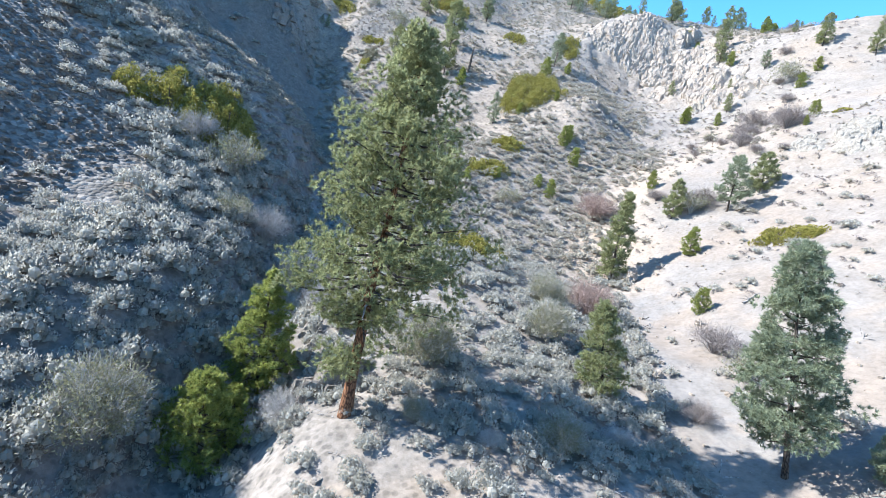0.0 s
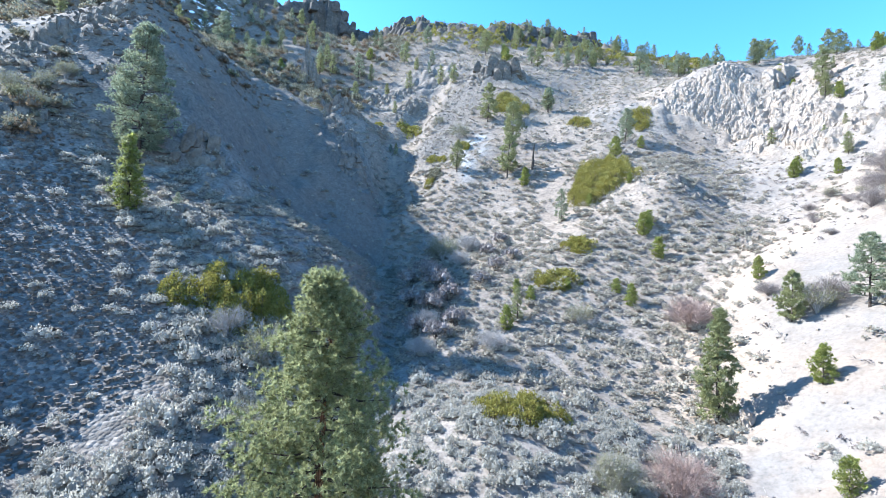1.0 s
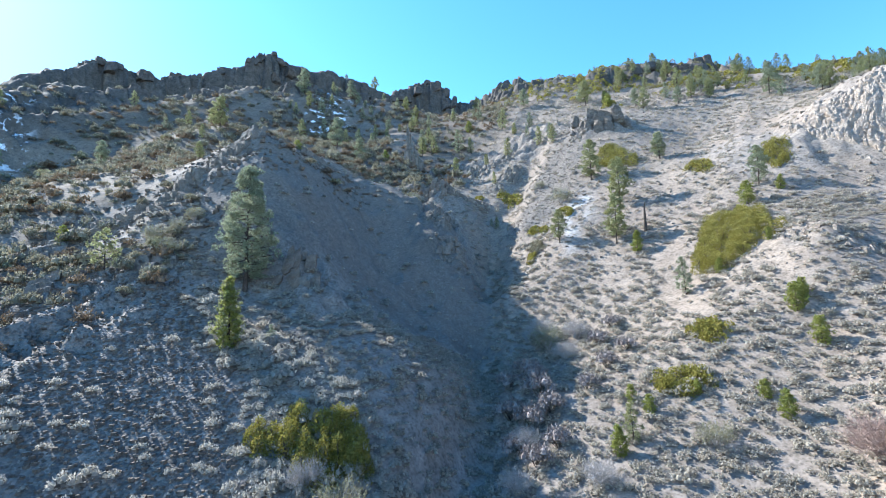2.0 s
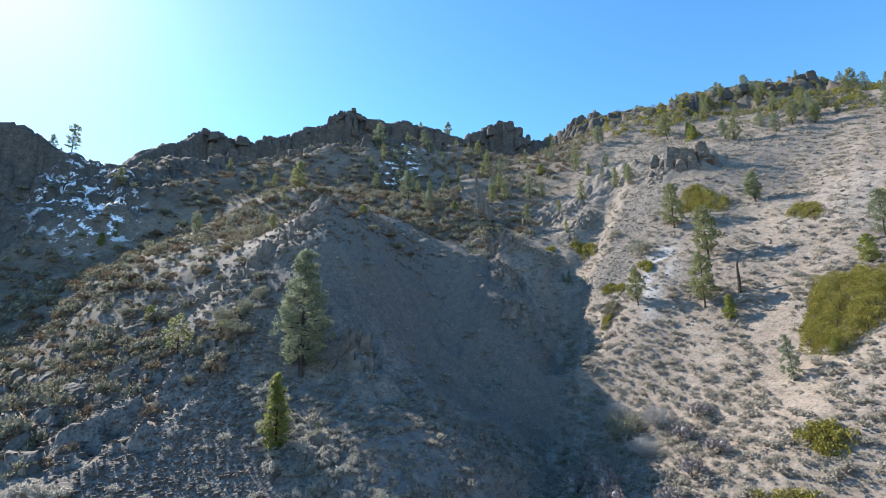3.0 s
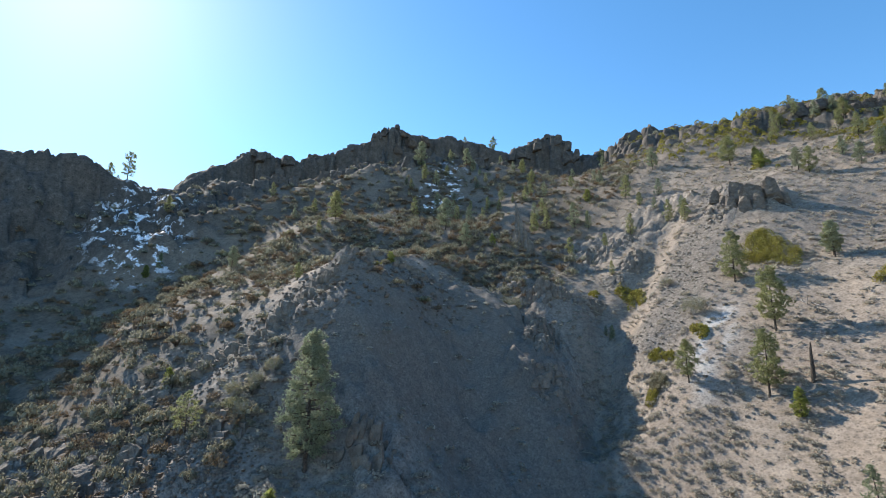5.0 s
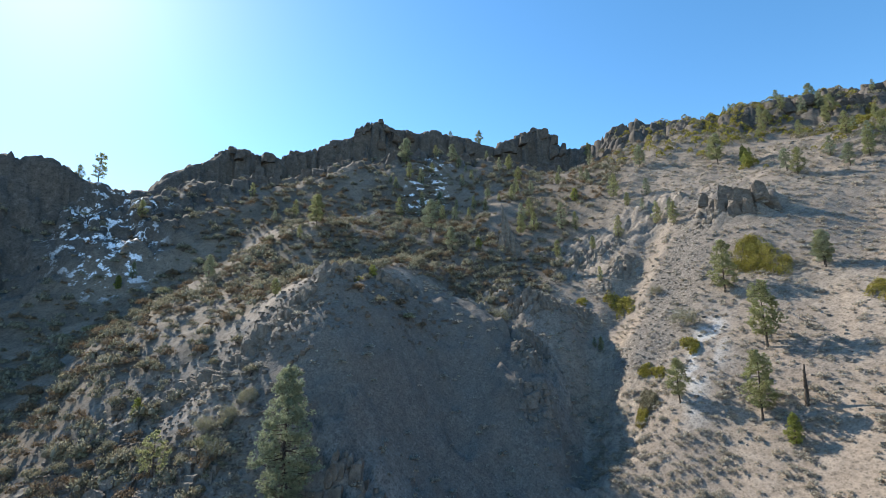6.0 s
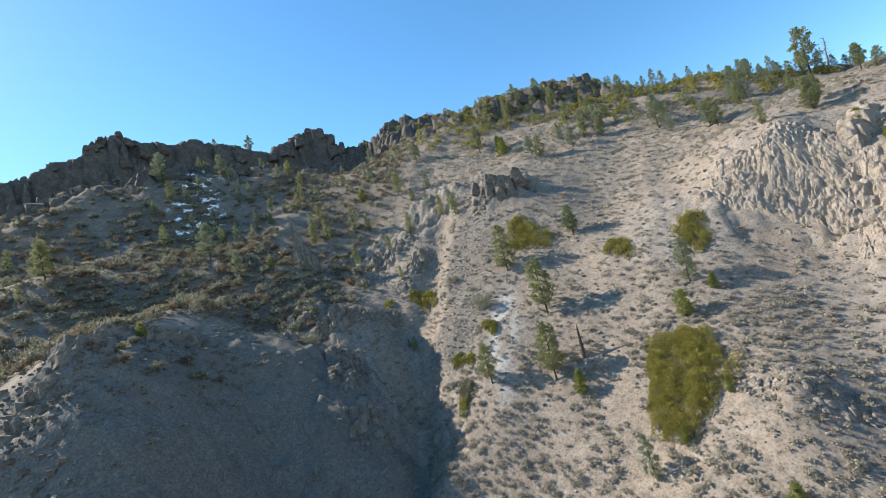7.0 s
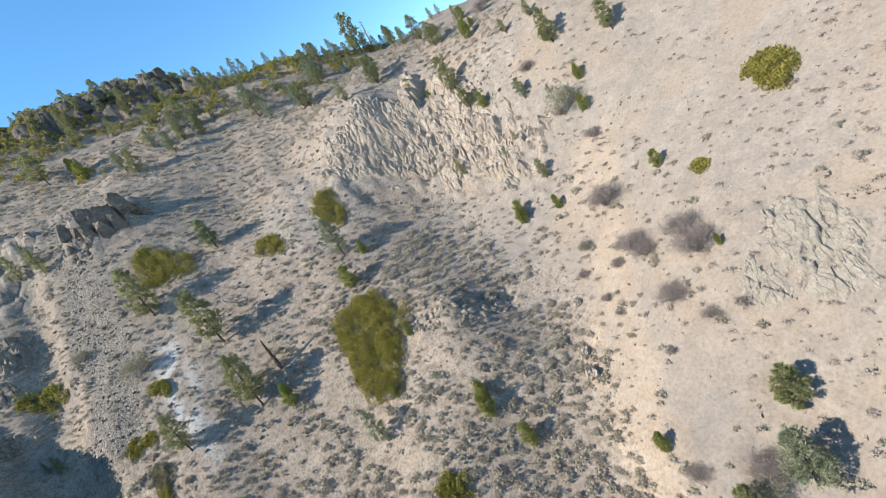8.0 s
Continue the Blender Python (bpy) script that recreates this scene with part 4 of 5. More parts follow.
def log(name, label, x, y, length, girth, turn, tilt, seed):
    g = np.random.default_rng(seed)
    top = tagged(new(name), label, "dead wood")
    pts = [(length * (k / 6 - 0.5), 0.05 * length * g.normal() * 0.3, 0.02 * g.normal()) for k in range(7)]
    v, f = tube(pts, [girth * (1 - 0.09 * k) for k in range(6)] + [girth * 0.3], 7)
    mesh_object("trunk", v, f, DEADWOOD, top, True)
    for k in range(4):
        s = g.uniform(-0.35, 0.45) * length
        e = g.normal(size=3) * [0.12, 0.22, 0.15] * length
        v, f = tube([(s, 0, 0), (s + e[0] * 0.6, e[1] * 0.5, abs(e[2]) * 0.8), (s + e[0], e[1], abs(e[2]))], [girth * 0.35, girth * 0.22, girth * 0.06], 5)
        mesh_object("branch", v, f, DEADWOOD, top, True)
    top.matrix_world = pose(x, y, float(ground(x, y)) + girth * 0.7, 0, tilt, turn)
    return top


# ---- the trees, where they stand: x, y, height ----
pine_a = conifer("pine_tree", "tall green pine standing on the dry slope", 10, 2.9, 101, NEEDLES, BARK, 44, 40, 10, 0.32, 0.115, 0.12, up=0.1, shape=0.62, puff=0.6, ragged=(0.5, 1.15))
pine_b = conifer("pine_tree", "tall green pine standing on the dry slope", 10, 2.5, 102, NEEDLES, BARK, 42, 40, 10, 0.32, 0.115, 0.2, puff=0.58, bend=(0.02, 0.01), gappy=0.08, up=0.05, shape=0.5, ragged=(0.5, 1.15))
pine_c = conifer("pine_tree", "tall green pine standing on the dry slope", 10, 3.2, 103, NEEDLES_GREY, BARK, 40, 42, 10, 0.33, 0.115, 0.16, puff=0.65, gappy=0.06, shape=0.55, ragged=(0.5, 1.15))
slim_a = conifer("young_pine", "slender dark green pine on the slope", 10, 3.0, 111, NEEDLES_GREY, BARK, 46, 26, 9, 0.34, 0.12, 0.05, shape=0.75, puff=0.5, ragged=(0.55, 1.15))
slim_b = conifer("young_pine", "slender dark green pine on the slope", 10, 2.6, 112, NEEDLES, BARK, 44, 26, 9, 0.34, 0.12, 0.08, shape=0.65, puff=0.48, gappy=0.06, ragged=(0.55, 1.15))
bush_a = conifer("small_pine", "small bushy yellow-green pine on the slope", 10, 3.9, 121, NEEDLES_YOUNG, BARK, 40, 28, 12, 0.5, 0.2, 0.03, shape=0.5, lump=0.8, puff=0.9, ragged=(0.6, 1.1))
bush_b = conifer("small_pine", "small bushy yellow-green pine on the slope", 10, 3.4, 122, NEEDLES_YOUNG, BARK, 40, 28, 12, 0.5, 0.2, 0.03, shape=0.6, lump=0.8, puff=0.85, ragged=(0.6, 1.1))


def grove(patterns, rows, group, seed):
    g = np.random.default_rng(seed)
    for x, y, h in rows:
        stand(patterns[g.integers(len(patterns))], x, y, h / 10, g.uniform(0, 360), 0.15, (g.normal() * 1.5, g.normal() * 1.5), group=group)


grove((pine_a, pine_b, pine_c), [(-14.7, 134.1, 11), (-6, 120.2, 11.5), (-5.6, 107, 10.1), (-17.1, 107.6, 7.3), (1.8, 140.1, 7.4), (-26.5, 195.7, 11.3), (-53.2, 197.2, 9.1), (-3.9, 177.5, 7.7), (6.8, 181.7, 6.4), (1.6, 140.7, 7.2), (20.1, 117.5, 8), (32.6, 182.8, 11.1), (16.4, 185.8, 7), (-6.3, 179.2, 6.7), (-29.7, 201, 6.3)], "trees on the sunny hillside", 200)
grove((pine_a, pine_b, pine_c), [(-180.8, 61, 7), (-128.9, 68.5, 7.4), (-81.1, 66.4, 4.1), (-123.4, 99.4, 11.4), (-157.5, 167.2, 14), (-105.9, 135, 12), (-89, 128.4, 8.2), (-146.5, 160.2, 8), (-122.1, 206, 7.6), (-110.2, 197.2, 8.1), (-144.7, 187.9, 10.4), (-105.8, 262.4, 9.8), (-149.8, 114.3, 8.1)], "trees in the shaded bowl", 201)
grove((pine_a, pine_b, pine_c), [(-209.5, 44.5, 6.2), (-167.0, 236.4, 11), (-178.4, 222.4, 5.5), (-59, 246.5, 2.9), (-83.2, 250.2, 4.3), (82.9, 208.2, 16.6), (71.2, 221.6, 6.6), (70.1, 208.4, 5.4), (75.1, 207.9, 5.9), (95.5, 206.6, 7.8), (93, 209, 5), (87, 211, 6.5), (80, 214, 6)], "trees on the skyline", 202)
grove((pine_a, pine_b, pine_c), [(60.6, 120.7, 8.1), (54.2, 139.3, 5.9), (62.2, 103.3, 4.2), (73.3, 144.5, 8.1), (43.6, 166, 8.3), (73.9, 105.5, 3.3), (69.5, 152.6, 6.2), (69.4, 133.5, 6.3), (56.2, 142, 6.1), (70.3, 99.3, 6.5), (74.1, 90.2, 5.8), (71, 110.3, 3.2), (52.9, 96.5, 3.9), (58.7, 116, 5.3), (53.8, 139.1, 7.2), (98, 203, 6.5), (42.2, 167.3, 7.8), (58.2, 194.7, 6.8)], "trees above the pale bluff", 203)
grove((slim_a, slim_b), [(-37.7, 43.9, 7.9), (1.5, 61.9, 4.1), (-34.7, 47.3, 2.4)], "trees in the lower ravine", 204)
grove((slim_a, slim_b), [(-48.3, 161.2, 7.1), (-45.5, 140.8, 4.2), (-37.7, 122.4, 3.3), (-43.4, 169.5, 3.9), (-31.4, 159.1, 6.9), (-57.4, 180, 8.9), (-33.1, 162.8, 5.5), (-39.2, 122.6, 2.4), (6.4, 91, 5.9), (-60.8, 186.3, 5.3), (34.6, 176.5, 6.2)], "trees on the sunny hillside", 205)
grove((slim_a, slim_b), [(-156.1, 55.4, 5.3), (-156.4, 108, 6.8), (-156.6, 99.7, 4.9), (-129.4, 139.6, 8.6), (-132, 154.5, 6.5), (-111.2, 165.3, 6.3), (-104.9, 165.6, 5.2), (-78.4, 159.8, 7.6), (-69.8, 164.6, 9.7), (-65.1, 165.9, 6.6), (-128.7, 184.9, 5.1), (-140.4, 162.3, 7.9), (-116.5, 152.4, 6.9), (-143.2, 171.8, 6.2), (-123.6, 93.3, 4.9), (-181, 100.4, 6.7)], "trees in the shaded bowl", 206)
grove((slim_a, slim_b), [(-90.7, 232.1, 7.8), (-212.9, 47.5, 4.4), (-30.8, 247.8, 4.9), (12.3, 258.1, 3.8), (14.8, 242.4, 4.2), (69.9, 217.2, 7.6), (73.5, 217.9, 5.1), (78.6, 220.1, 5.8), (-33.5, 250.5, 5), (27.4, 236, 3.9), (56.2, 213.7, 3.7), (49, 228.3, 3.3), (89, 207, 6.4)], "trees on the skyline", 207)
grove((slim_a, slim_b), [(44.5, 138.3, 5.6), (71.3, 150.3, 4), (85.2, 154.8, 3.8), (90.1, 158.4, 3.3), (70.2, 131.9, 5)], "trees above the pale bluff", 208)
grove((bush_a, bush_b), [(-1.5, 104.2, 3.9), (-17.2, 189.7, 5.3), (17.4, 110.8, 4.3), (18.3, 96, 2.1), (11.1, 93, 2.4), (-18.8, 195.2, 5.8), (23.1, 115.1, 2.8)], "trees on the sunny hillside", 209)
grove((bush_a, bush_b), [(-69.9, 83.3, 3), (-79.4, 43.4, 3.2), (-82.7, 134.2, 4.1), (-72.5, 179.9, 4.9), (-155.3, 51.9, 4)], "trees in the shaded bowl", 210)
grove((bush_a, bush_b), [(59.6, 112.5, 3.4), (70.4, 100.6, 2.6), (66.6, 93.6, 2.8), (45.4, 97.5, 3.2), (74.2, 126.3, 2.9), (46.2, 98.6, 3.1), (63, 91.9, 2.9), (56.3, 77.1, 2.6), (46.3, 64.4, 1.4), (73.6, 127.2, 2.1)], "trees above the pale bluff", 211)
grove((bush_a, bush_b), [(18.7, 82.2, 3.6), (26, 47.3, 3), (22.5, 37.3, 2.2), (28.1, 65, 2.6), (15, 67.3, 2.8), (19.6, 83.7, 2.8), (20, 77.3, 3.2), (13.5, 69.7, 2), (0.4, 60.3, 2.9), (7.3, 69.3, 1.6), (0.8, 67, 2), (2.7, 65.7, 2.1)], "trees in the lower ravine", 212)

def wild_grove(patterns, x0, x1, y0, y1, count, low, high, group, seed):
    g = np.random.default_rng(seed)
    rows = [(g.uniform(x0, x1), g.uniform(y0, y1), g.uniform(low, high)) for _ in range(count)]
    grove(patterns, rows, group, seed + 1)


wild_grove((pine_a, pine_b, slim_a, slim_b), -20, 88, 186, 262, 72, 3.5, 9, "scattered trees on the ridge", 281)
wild_grove((pine_c, slim_a, slim_b), -160, -92, 150, 220, 30, 3.5, 8, "scattered trees in the upper bowl", 283)
wild_grove((slim_a, slim_b, pine_a), -88, -30, 150, 205, 12, 4, 8, "scattered trees below the ridge", 285)
wild_grove((bush_a, bush_b, slim_b), 44, 96, 92, 150, 20, 2, 4.5, "scattered trees above the pale bluff", 287)
for pattern in (pine_a, pine_b, pine_c, slim_a, slim_b, bush_a, bush_b):
    drop_pattern(pattern)


def single(x, y, turn, *spec, lean=(0, 0), **more):
    tree = conifer(*spec, **more)
    tree.matrix_basis = pose(x, y, float(ground(x, y)) - 0.1, lean[0], lean[1], turn)
    return tree


single(-46.1, 52.2, 40, "pine_tree", "tall dense pine beside a rocky knoll", 17.6, 4.4, 131, NEEDLES_GREY, BARK, limbs=104, per_limb=64, blades=12, leaf=0.34, wide=0.085, puff=0.62, first=0.1, shape=0.6, gappy=0.1, up=0.1)
single(-62.6, 42.1, 10, "pine_tree", "broad shaded pine on the scree", 5.8, 2.6, 132, NEEDLES, BARK, limbs=30, per_limb=16, blades=9, leaf=0.4, wide=0.08, first=0.1)
single(-37.7, 43.9, 80, "young_pine", "narrow bright green conifer below the tall pine", 8.2, 1.6, 133, NEEDLES_YOUNG, BARK, limbs=56, per_limb=24, blades=10, leaf=0.32, wide=0.08, puff=0.28, first=0.05, shape=0.85)
hero = single(-2.2, 20.5, 0, "pine_tree", "big leaning pine with orange bark on the knoll", 17.3, 4.7, 141, NEEDLES, BARK_ORANGE, limbs=128, per_limb=110, blades=26, leaf=0.2, wide=0.034, limb_bark=BARK, first=0.24, puff=0.6, ragged=(0.45, 1.1),
              bend=(0.015, 0.0), girth=0.017, shape=0.72, bare=0.1, up=0.05, gappy=0.08, lump=0.85, name_limbs=True)
g = np.random.default_rng(151)
mid = np.array([-0.55, -0.55, 2.9])
puff = mid + g.normal(size=(260, 3)) * [0.6, 0.5, 0.34]
v, f = tufts(puff, (puff - mid) * 1.2 + [-0.1, 0, 0.25], 30, 0.25, 0.022, 0.6, g, slight=True)
mesh_object("low_bough", v, f, NEEDLES, hero)["label"] = "low leafy bough in front of the trunk"
for k in range(6):
    a, r, z = 1.1 * k + 0.4, 1.3 + 0.5 * (k % 3), 4.0 + 0.35 * k
    v, f = tube([(0.1, 0, z), (0.6 * r * math.cos(a), 0.6 * r * math.sin(a), z + 0.15), (r * math.cos(a), r * math.sin(a), z - 0.25), (1.25 * r * math.cos(a + 0.2), 1.25 * r * math.sin(a + 0.2), z - 0.1)], [0.06, 0.045, 0.03, 0.012], 6)
    mesh_object("dead_limb", v, f, DEADWOOD, hero, True)
single(18.3, 20.4, 0, "pine_tree", "open grey-green pine with twisted limbs by the wash", 10.8, 2.5, 142, NEEDLES_GREY, BARK, limbs=104, per_limb=74, blades=20, leaf=0.23, wide=0.034, first=0.14, puff=0.4, girth=0.013, shape=0.7, up=0.2, gappy=0.1, lump=0.8, lean=(0, -12))
single(11.2, 25.1, 0, "young_pine", "dense dark green conifer at the ravine's edge", 5.6, 1.5, 143, NEEDLES, BARK, limbs=60, per_limb=46, blades=20, leaf=0.2, wide=0.03, puff=0.28, first=0.04, shape=0.7, lump=0.7, lean=(0, -9))
single(19.2, 48.6, 50, "young_pine", "slender green conifer by a boulder in the wash", 9.4, 1.9, 144, NEEDLES, BARK, limbs=70, per_limb=40, blades=14, leaf=0.28, wide=0.06, puff=0.3, first=0.06, shape=0.8)
single(27.8, 56.4, 0, "small_pine", "rounded green conifer with a dark shadow", 4.8, 1.5, 145, NEEDLES, BARK, limbs=46, per_limb=34, blades=10, leaf=0.3, wide=0.06, first=0.05, shape=0.6)
single(-209.5, 50.5, 0, "pine_tree", "tall slender dark pine on the skyline saddle", 13, 3.3, 155, NEEDLES, BARK, limbs=42, per_limb=26, blades=9, leaf=0.5, wide=0.13, first=0.22, shape=0.45, gappy=0.15, puff=0.3)
single(32.5, 53.7, 0, "pine_tree", "open-crowned pine on the sandy slope", 6.4, 2.2, 146, NEEDLES_GREY, BARK, limbs=46, per_limb=34, blades=10, leaf=0.34, wide=0.06, first=0.14, shape=0.6)
single(37.3, 56.3, 70, "small_pine", "full conical conifer on the sandy slope", 4.8, 1.8, 147, NEEDLES, BARK, limbs=46, per_limb=34, blades=10, leaf=0.32, wide=0.06, first=0.04, shape=0.65)
single(-8.0, 25.2, 0, "fir_tree", "bright green conical fir in the ravine", 7.3, 2.3, 148, NEEDLES_YOUNG, BARK, limbs=84, per_limb=56, blades=20, leaf=0.2, wide=0.03, puff=0.2, first=0.03, shape=0.85, lump=0.6)
single(-8.8, 20.8, 0, "fir_tree", "bushy bright green fir in the ravine", 4.6, 2.3, 149, NEEDLES_YOUNG, BARK, limbs=64, per_limb=52, blades=20, leaf=0.19, wide=0.03, puff=0.2, first=0.03, shape=0.65, lump=0.8)
single(-8.0, 22.6, 0, "fir_tree", "small bright green fir beside a larger one", 3.2, 1.3, 150, NEEDLES_YOUNG, BARK, limbs=40, per_limb=32, blades=18, leaf=0.17, wide=0.03, puff=0.16, first=0.03, shape=0.7, lump=0.8)

single(21.3, 18.4, 0, "small_pine", "bushy young pine on the sand by the wash", 2.0, 1.2, 152, NEEDLES_GREY, BARK, limbs=40, per_limb=40, blades=18, leaf=0.17, wide=0.03, puff=0.24, first=0.03, shape=0.5, lump=0.8)

# ---- shrubs and thickets ----
grey_a = shrub_pattern("bare_shrub", "leafless grey shrub on the dry slope", "shrub", 161, TWIGS, TWIGS, 90, 2300, 0.085, 0.0065, tall=0.65)
grey_b = shrub_pattern("bare_shrub", "leafless grey shrub on the dry slope", "shrub", 162, TWIGS, TWIGS, 80, 2100, 0.085, 0.0065, tall=0.55)
brown_a = shrub_pattern("bare_shrub", "leafless brown shrub on the sandy slope", "shrub", 167, TWIGS_BROWN, TWIGS_BROWN, 80, 3200, 0.085, 0.0042, tall=0.5)
red_a = shrub_pattern("bare_shrub", "leafless reddish shrub in the ravine", "shrub", 163, TWIGS_RED, TWIGS_RED, 90, 3600, 0.085, 0.0042, tall=0.6)
olive_a = shrub_pattern("olive_shrub", "rounded olive-grey shrub with fine leaves", "shrub", 164, BRUSH_PALE, TWIGS, 40, 1700, 0.06, 0.02)
olive_b = shrub_pattern("olive_shrub", "rounded olive-grey shrub with fine leaves", "shrub", 165, BRUSH_PALE, TWIGS, 36, 1500, 0.06, 0.02, tall=0.7)
olive_c = shrub_pattern("olive_shrub", "large soft olive-grey shrub near the leaning pine", "shrub", 166, BRUSH_PALE, TWIGS, 120, 11000, 0.034, 0.011, tall=0.75)


def shrubs(patterns, rows, group, seed):
    g = np.random.default_rng(seed)
    for x, y, size in rows:
        stand(patterns[g.integers(len(patterns))], x, y, 0.8 * size, g.uniform(0, 360), 0.02, group=group)


shrubs((grey_a, grey_b), [(-21.2, 39.6, 4.6), (-9.8, 36.6, 7.1), (-6.5, 30.6, 3.2), (-5.4, 22, 3.4), (-0.9, 28.4, 2.2), (-13.3, 37.2, 5.4), (10.7, 21.1, 2.2), (4.3, 19.1, 1.6), (-5.1, 32.3, 2.5), (-9.7, 60.8, 4.6), (-8.3, 54.2, 4.4), (-9.8, 79.1, 4.9), (-0.9, 56.7, 4.9), (-15.4, 86.5, 6.9), (-9.4, 85.2, 5.7)], "bare shrubs in the ravine", 301)
shrubs((brown_a,), [(16.4, 24.6, 2.8), (31.2, 56.9, 5.2), (20.7, 31.3, 4.6), (27.8, 61.6, 3.3), (51.3, 84.1, 7.4), (45.5, 66.8, 7.1), (40.8, 68.3, 5), (45.1, 74, 4.5), (47.3, 69.3, 5.9), (40.4, 64, 2.9), (36.1, 67.1, 1.8), (38.2, 75.2, 2), (42.3, 61.5, 2), (41.4, 83.6, 2.6), (43.6, 78.3, 2.8), (39.4, 78.2, 2.4), (45.7, 76.4, 6.1), (45, 85.1, 2.7), (59.8, 89.8, 3.8), (61.4, 95.8, 3.2), (65.9, 103.5, 4.1), (82.5, 129.6, 6.2)], "bare shrubs along the wash", 302)
shrubs((olive_a, olive_b), [(-17.6, 39.5, 6), (-14.9, 34.4, 3.5), (-13.5, 83.3, 7.125), (-62.3, 48.1, 4.5), (-60.4, 50.8, 4.2), (8.7, 62.7, 4.125), (-20.7, 124.9, 7.25), (-29.7, 136.5, 3.875), (-55.1, 108.7, 6.125), (-57.3, 47.5, 4.6), (-59.9, 53, 4)], "olive shrubs in the ravine", 303)
shrubs((olive_a, olive_b), [(20.7, 27.5, 3.5), (62.1, 95, 8.25), (29.6, 56, 4.6), (45, 84.9, 3), (45.6, 79.3, 2.125)], "olive shrubs along the wash", 304)
shrubs((olive_c,), [(-11.6, 17.6, 5.25), (8.8, 30.5, 4.25), (10, 37.1, 4.125), (1, 24.8, 4.8), (7.3, 19.3, 2.75), (0.9, 20.3, 1.75)], "olive shrubs near the leaning pine", 308)
shrubs((red_a,), [(14.1, 38.7, 6.21), (20.5, 62, 7.36)], "reddish shrubs", 305)
for pattern in (grey_a, grey_b, red_a, olive_a, olive_b, olive_c, brown_a):
    drop_pattern(pattern)


def brush_pattern(label, seed, mat):
    """A rounded shrub 1 m across, its leaves massed in heads."""
    g = np.random.default_rng(seed)
    top = tagged(new("brush_shrub"), label, "shrub")
    v, f = sage_clump(560, 0.075, g)
    mesh_object("foliage", v * [1, 1, 1.15], f, mat, top)
    ends = g.normal(size=(9, 3)) * [0.2, 0.2, 0.05] + [0, 0, 0.32]
    v, f = joined([tube([(0, 0, -0.1), e * 0.6, e], [0.014, 0.009, 0.004], 4) for e in ends])
    tagged(mesh_object("stemwork", v, f, BARK, top), kind="stuff")
    return top


brush_a = brush_pattern("rounded olive shrub on the rocky spur", 171, BRUSH)
brush_b = brush_pattern("rounded olive shrub on the rocky spur", 172, BRUSH_PALE)
brush_c = brush_pattern("rounded russet brown shrub on the rocky spur", 173, RUSSET)
shrubs((brush_a, brush_b, brush_a, brush_c), [(-111.5, 32.4, 5.904), (-117, 35.6, 5.688), (-121.4, 40, 5.904), (-121.7, 44.4, 6), (-85.7, 41.3, 3.96), (-121.3, 50.4, 6), (-90, 46.6, 5.04), (-78.2, 33.9, 3.672), (-81.1, 31.4, 3.744), (-135.3, 59.5, 6), (-161.2, 70.3, 6), (-152.9, 65.9, 6), (-150.4, 72.3, 6), (-83.2, 53.7, 4.032), (-76.8, 53.8, 3.384), (-76, 57.5, 3.816), (-137, 55.3, 6), (-86.3, 28.6, 3.96), (-60.1, 44.9, 3.384), (-59.3, 47.2, 4.32), (-59.9, 50.1, 4.032), (-64.5, 55.2, 3.384), (-60.6, 53.7, 3.168), (-93.2, 105.5, 6), (-82.6, 101.3, 5.544), (-68.2, 77.7, 2.736), (-78.2, 104.5, 5.472), (-89.7, 120.4, 6), (-148.4, 114.3, 6), (-158.5, 106.7, 5.544), (-119.9, 105.5, 5.184), (-102.3, 86.5, 3.744), (-112.8, 83.1, 3.96), (-134.7, 43.6, 4.68), (-138, 39.1, 4.176), (-136.7, 47.7, 4.824), (-118.1, 58.7, 4.32), (-75.3, 38.8, 3.24), (-78, 36.2, 2.952), (-121.6, 55.4, 4.392), (-132.7, 87.6, 4.536), (-132.5, 97.8, 4.68), (-157.8, 85.5, 5.976), (-157.9, 80.5, 5.904), (-135.7, 82.6, 4.536), (-84.8, 93.8, 3.96), (-86.8, 107.6, 4.824), (-53.2, 40.4, 2.88), (-52.8, 42.6, 3.384), (-53.9, 45, 2.952), (-55, 48.1, 2.088), (-58.6, 48.6, 2.16), (-74.5, 36.6, 3.024), (-76, 39.3, 3.096), (-68, 38.6, 2.304), (-119.4, 55, 4.752), (-73, 35.3, 2.376), (-62.1, 74, 3.024), (-60.4, 77.9, 3.384), (-62.1, 84.5, 3.6), (-59.3, 84.2, 3.528), (-68, 80.3, 2.952), (-58.2, 86.9, 2.88), (-67, 72.8, 2.808)], "shrubs on the rocky spur", 307)
grey_c = brush_pattern("rounded grey-brown leafless shrub along the gully", 174, TWIGS_BROWN)
grey_d = brush_pattern("rounded grey-brown leafless shrub along the gully", 175, TWIGS_BROWN)
shrubs((grey_c, grey_d), [(-15.2, 70.2, 5), (-13.4, 72.4, 5.5), (-10, 67.4, 5.5), (-12.7, 64.5, 5.5), (-9.4, 62.9, 5.6), (-10.7, 60.2, 5), (-7.7, 58.5, 4.6), (-8, 65.3, 5), (-6, 61, 4.4), (-5.4, 82, 4.6), (-4, 86.5, 4.2), (-1, 78.6, 4), (-3, 74.4, 4.4), (-4.5, 69.2, 4.2), (-11.5, 69.8, 5.4)], "pale grey shrubs along the gully", 309)
for pattern in (brush_a, brush_b, brush_c, grey_c, grey_d):
    drop_pattern(pattern)

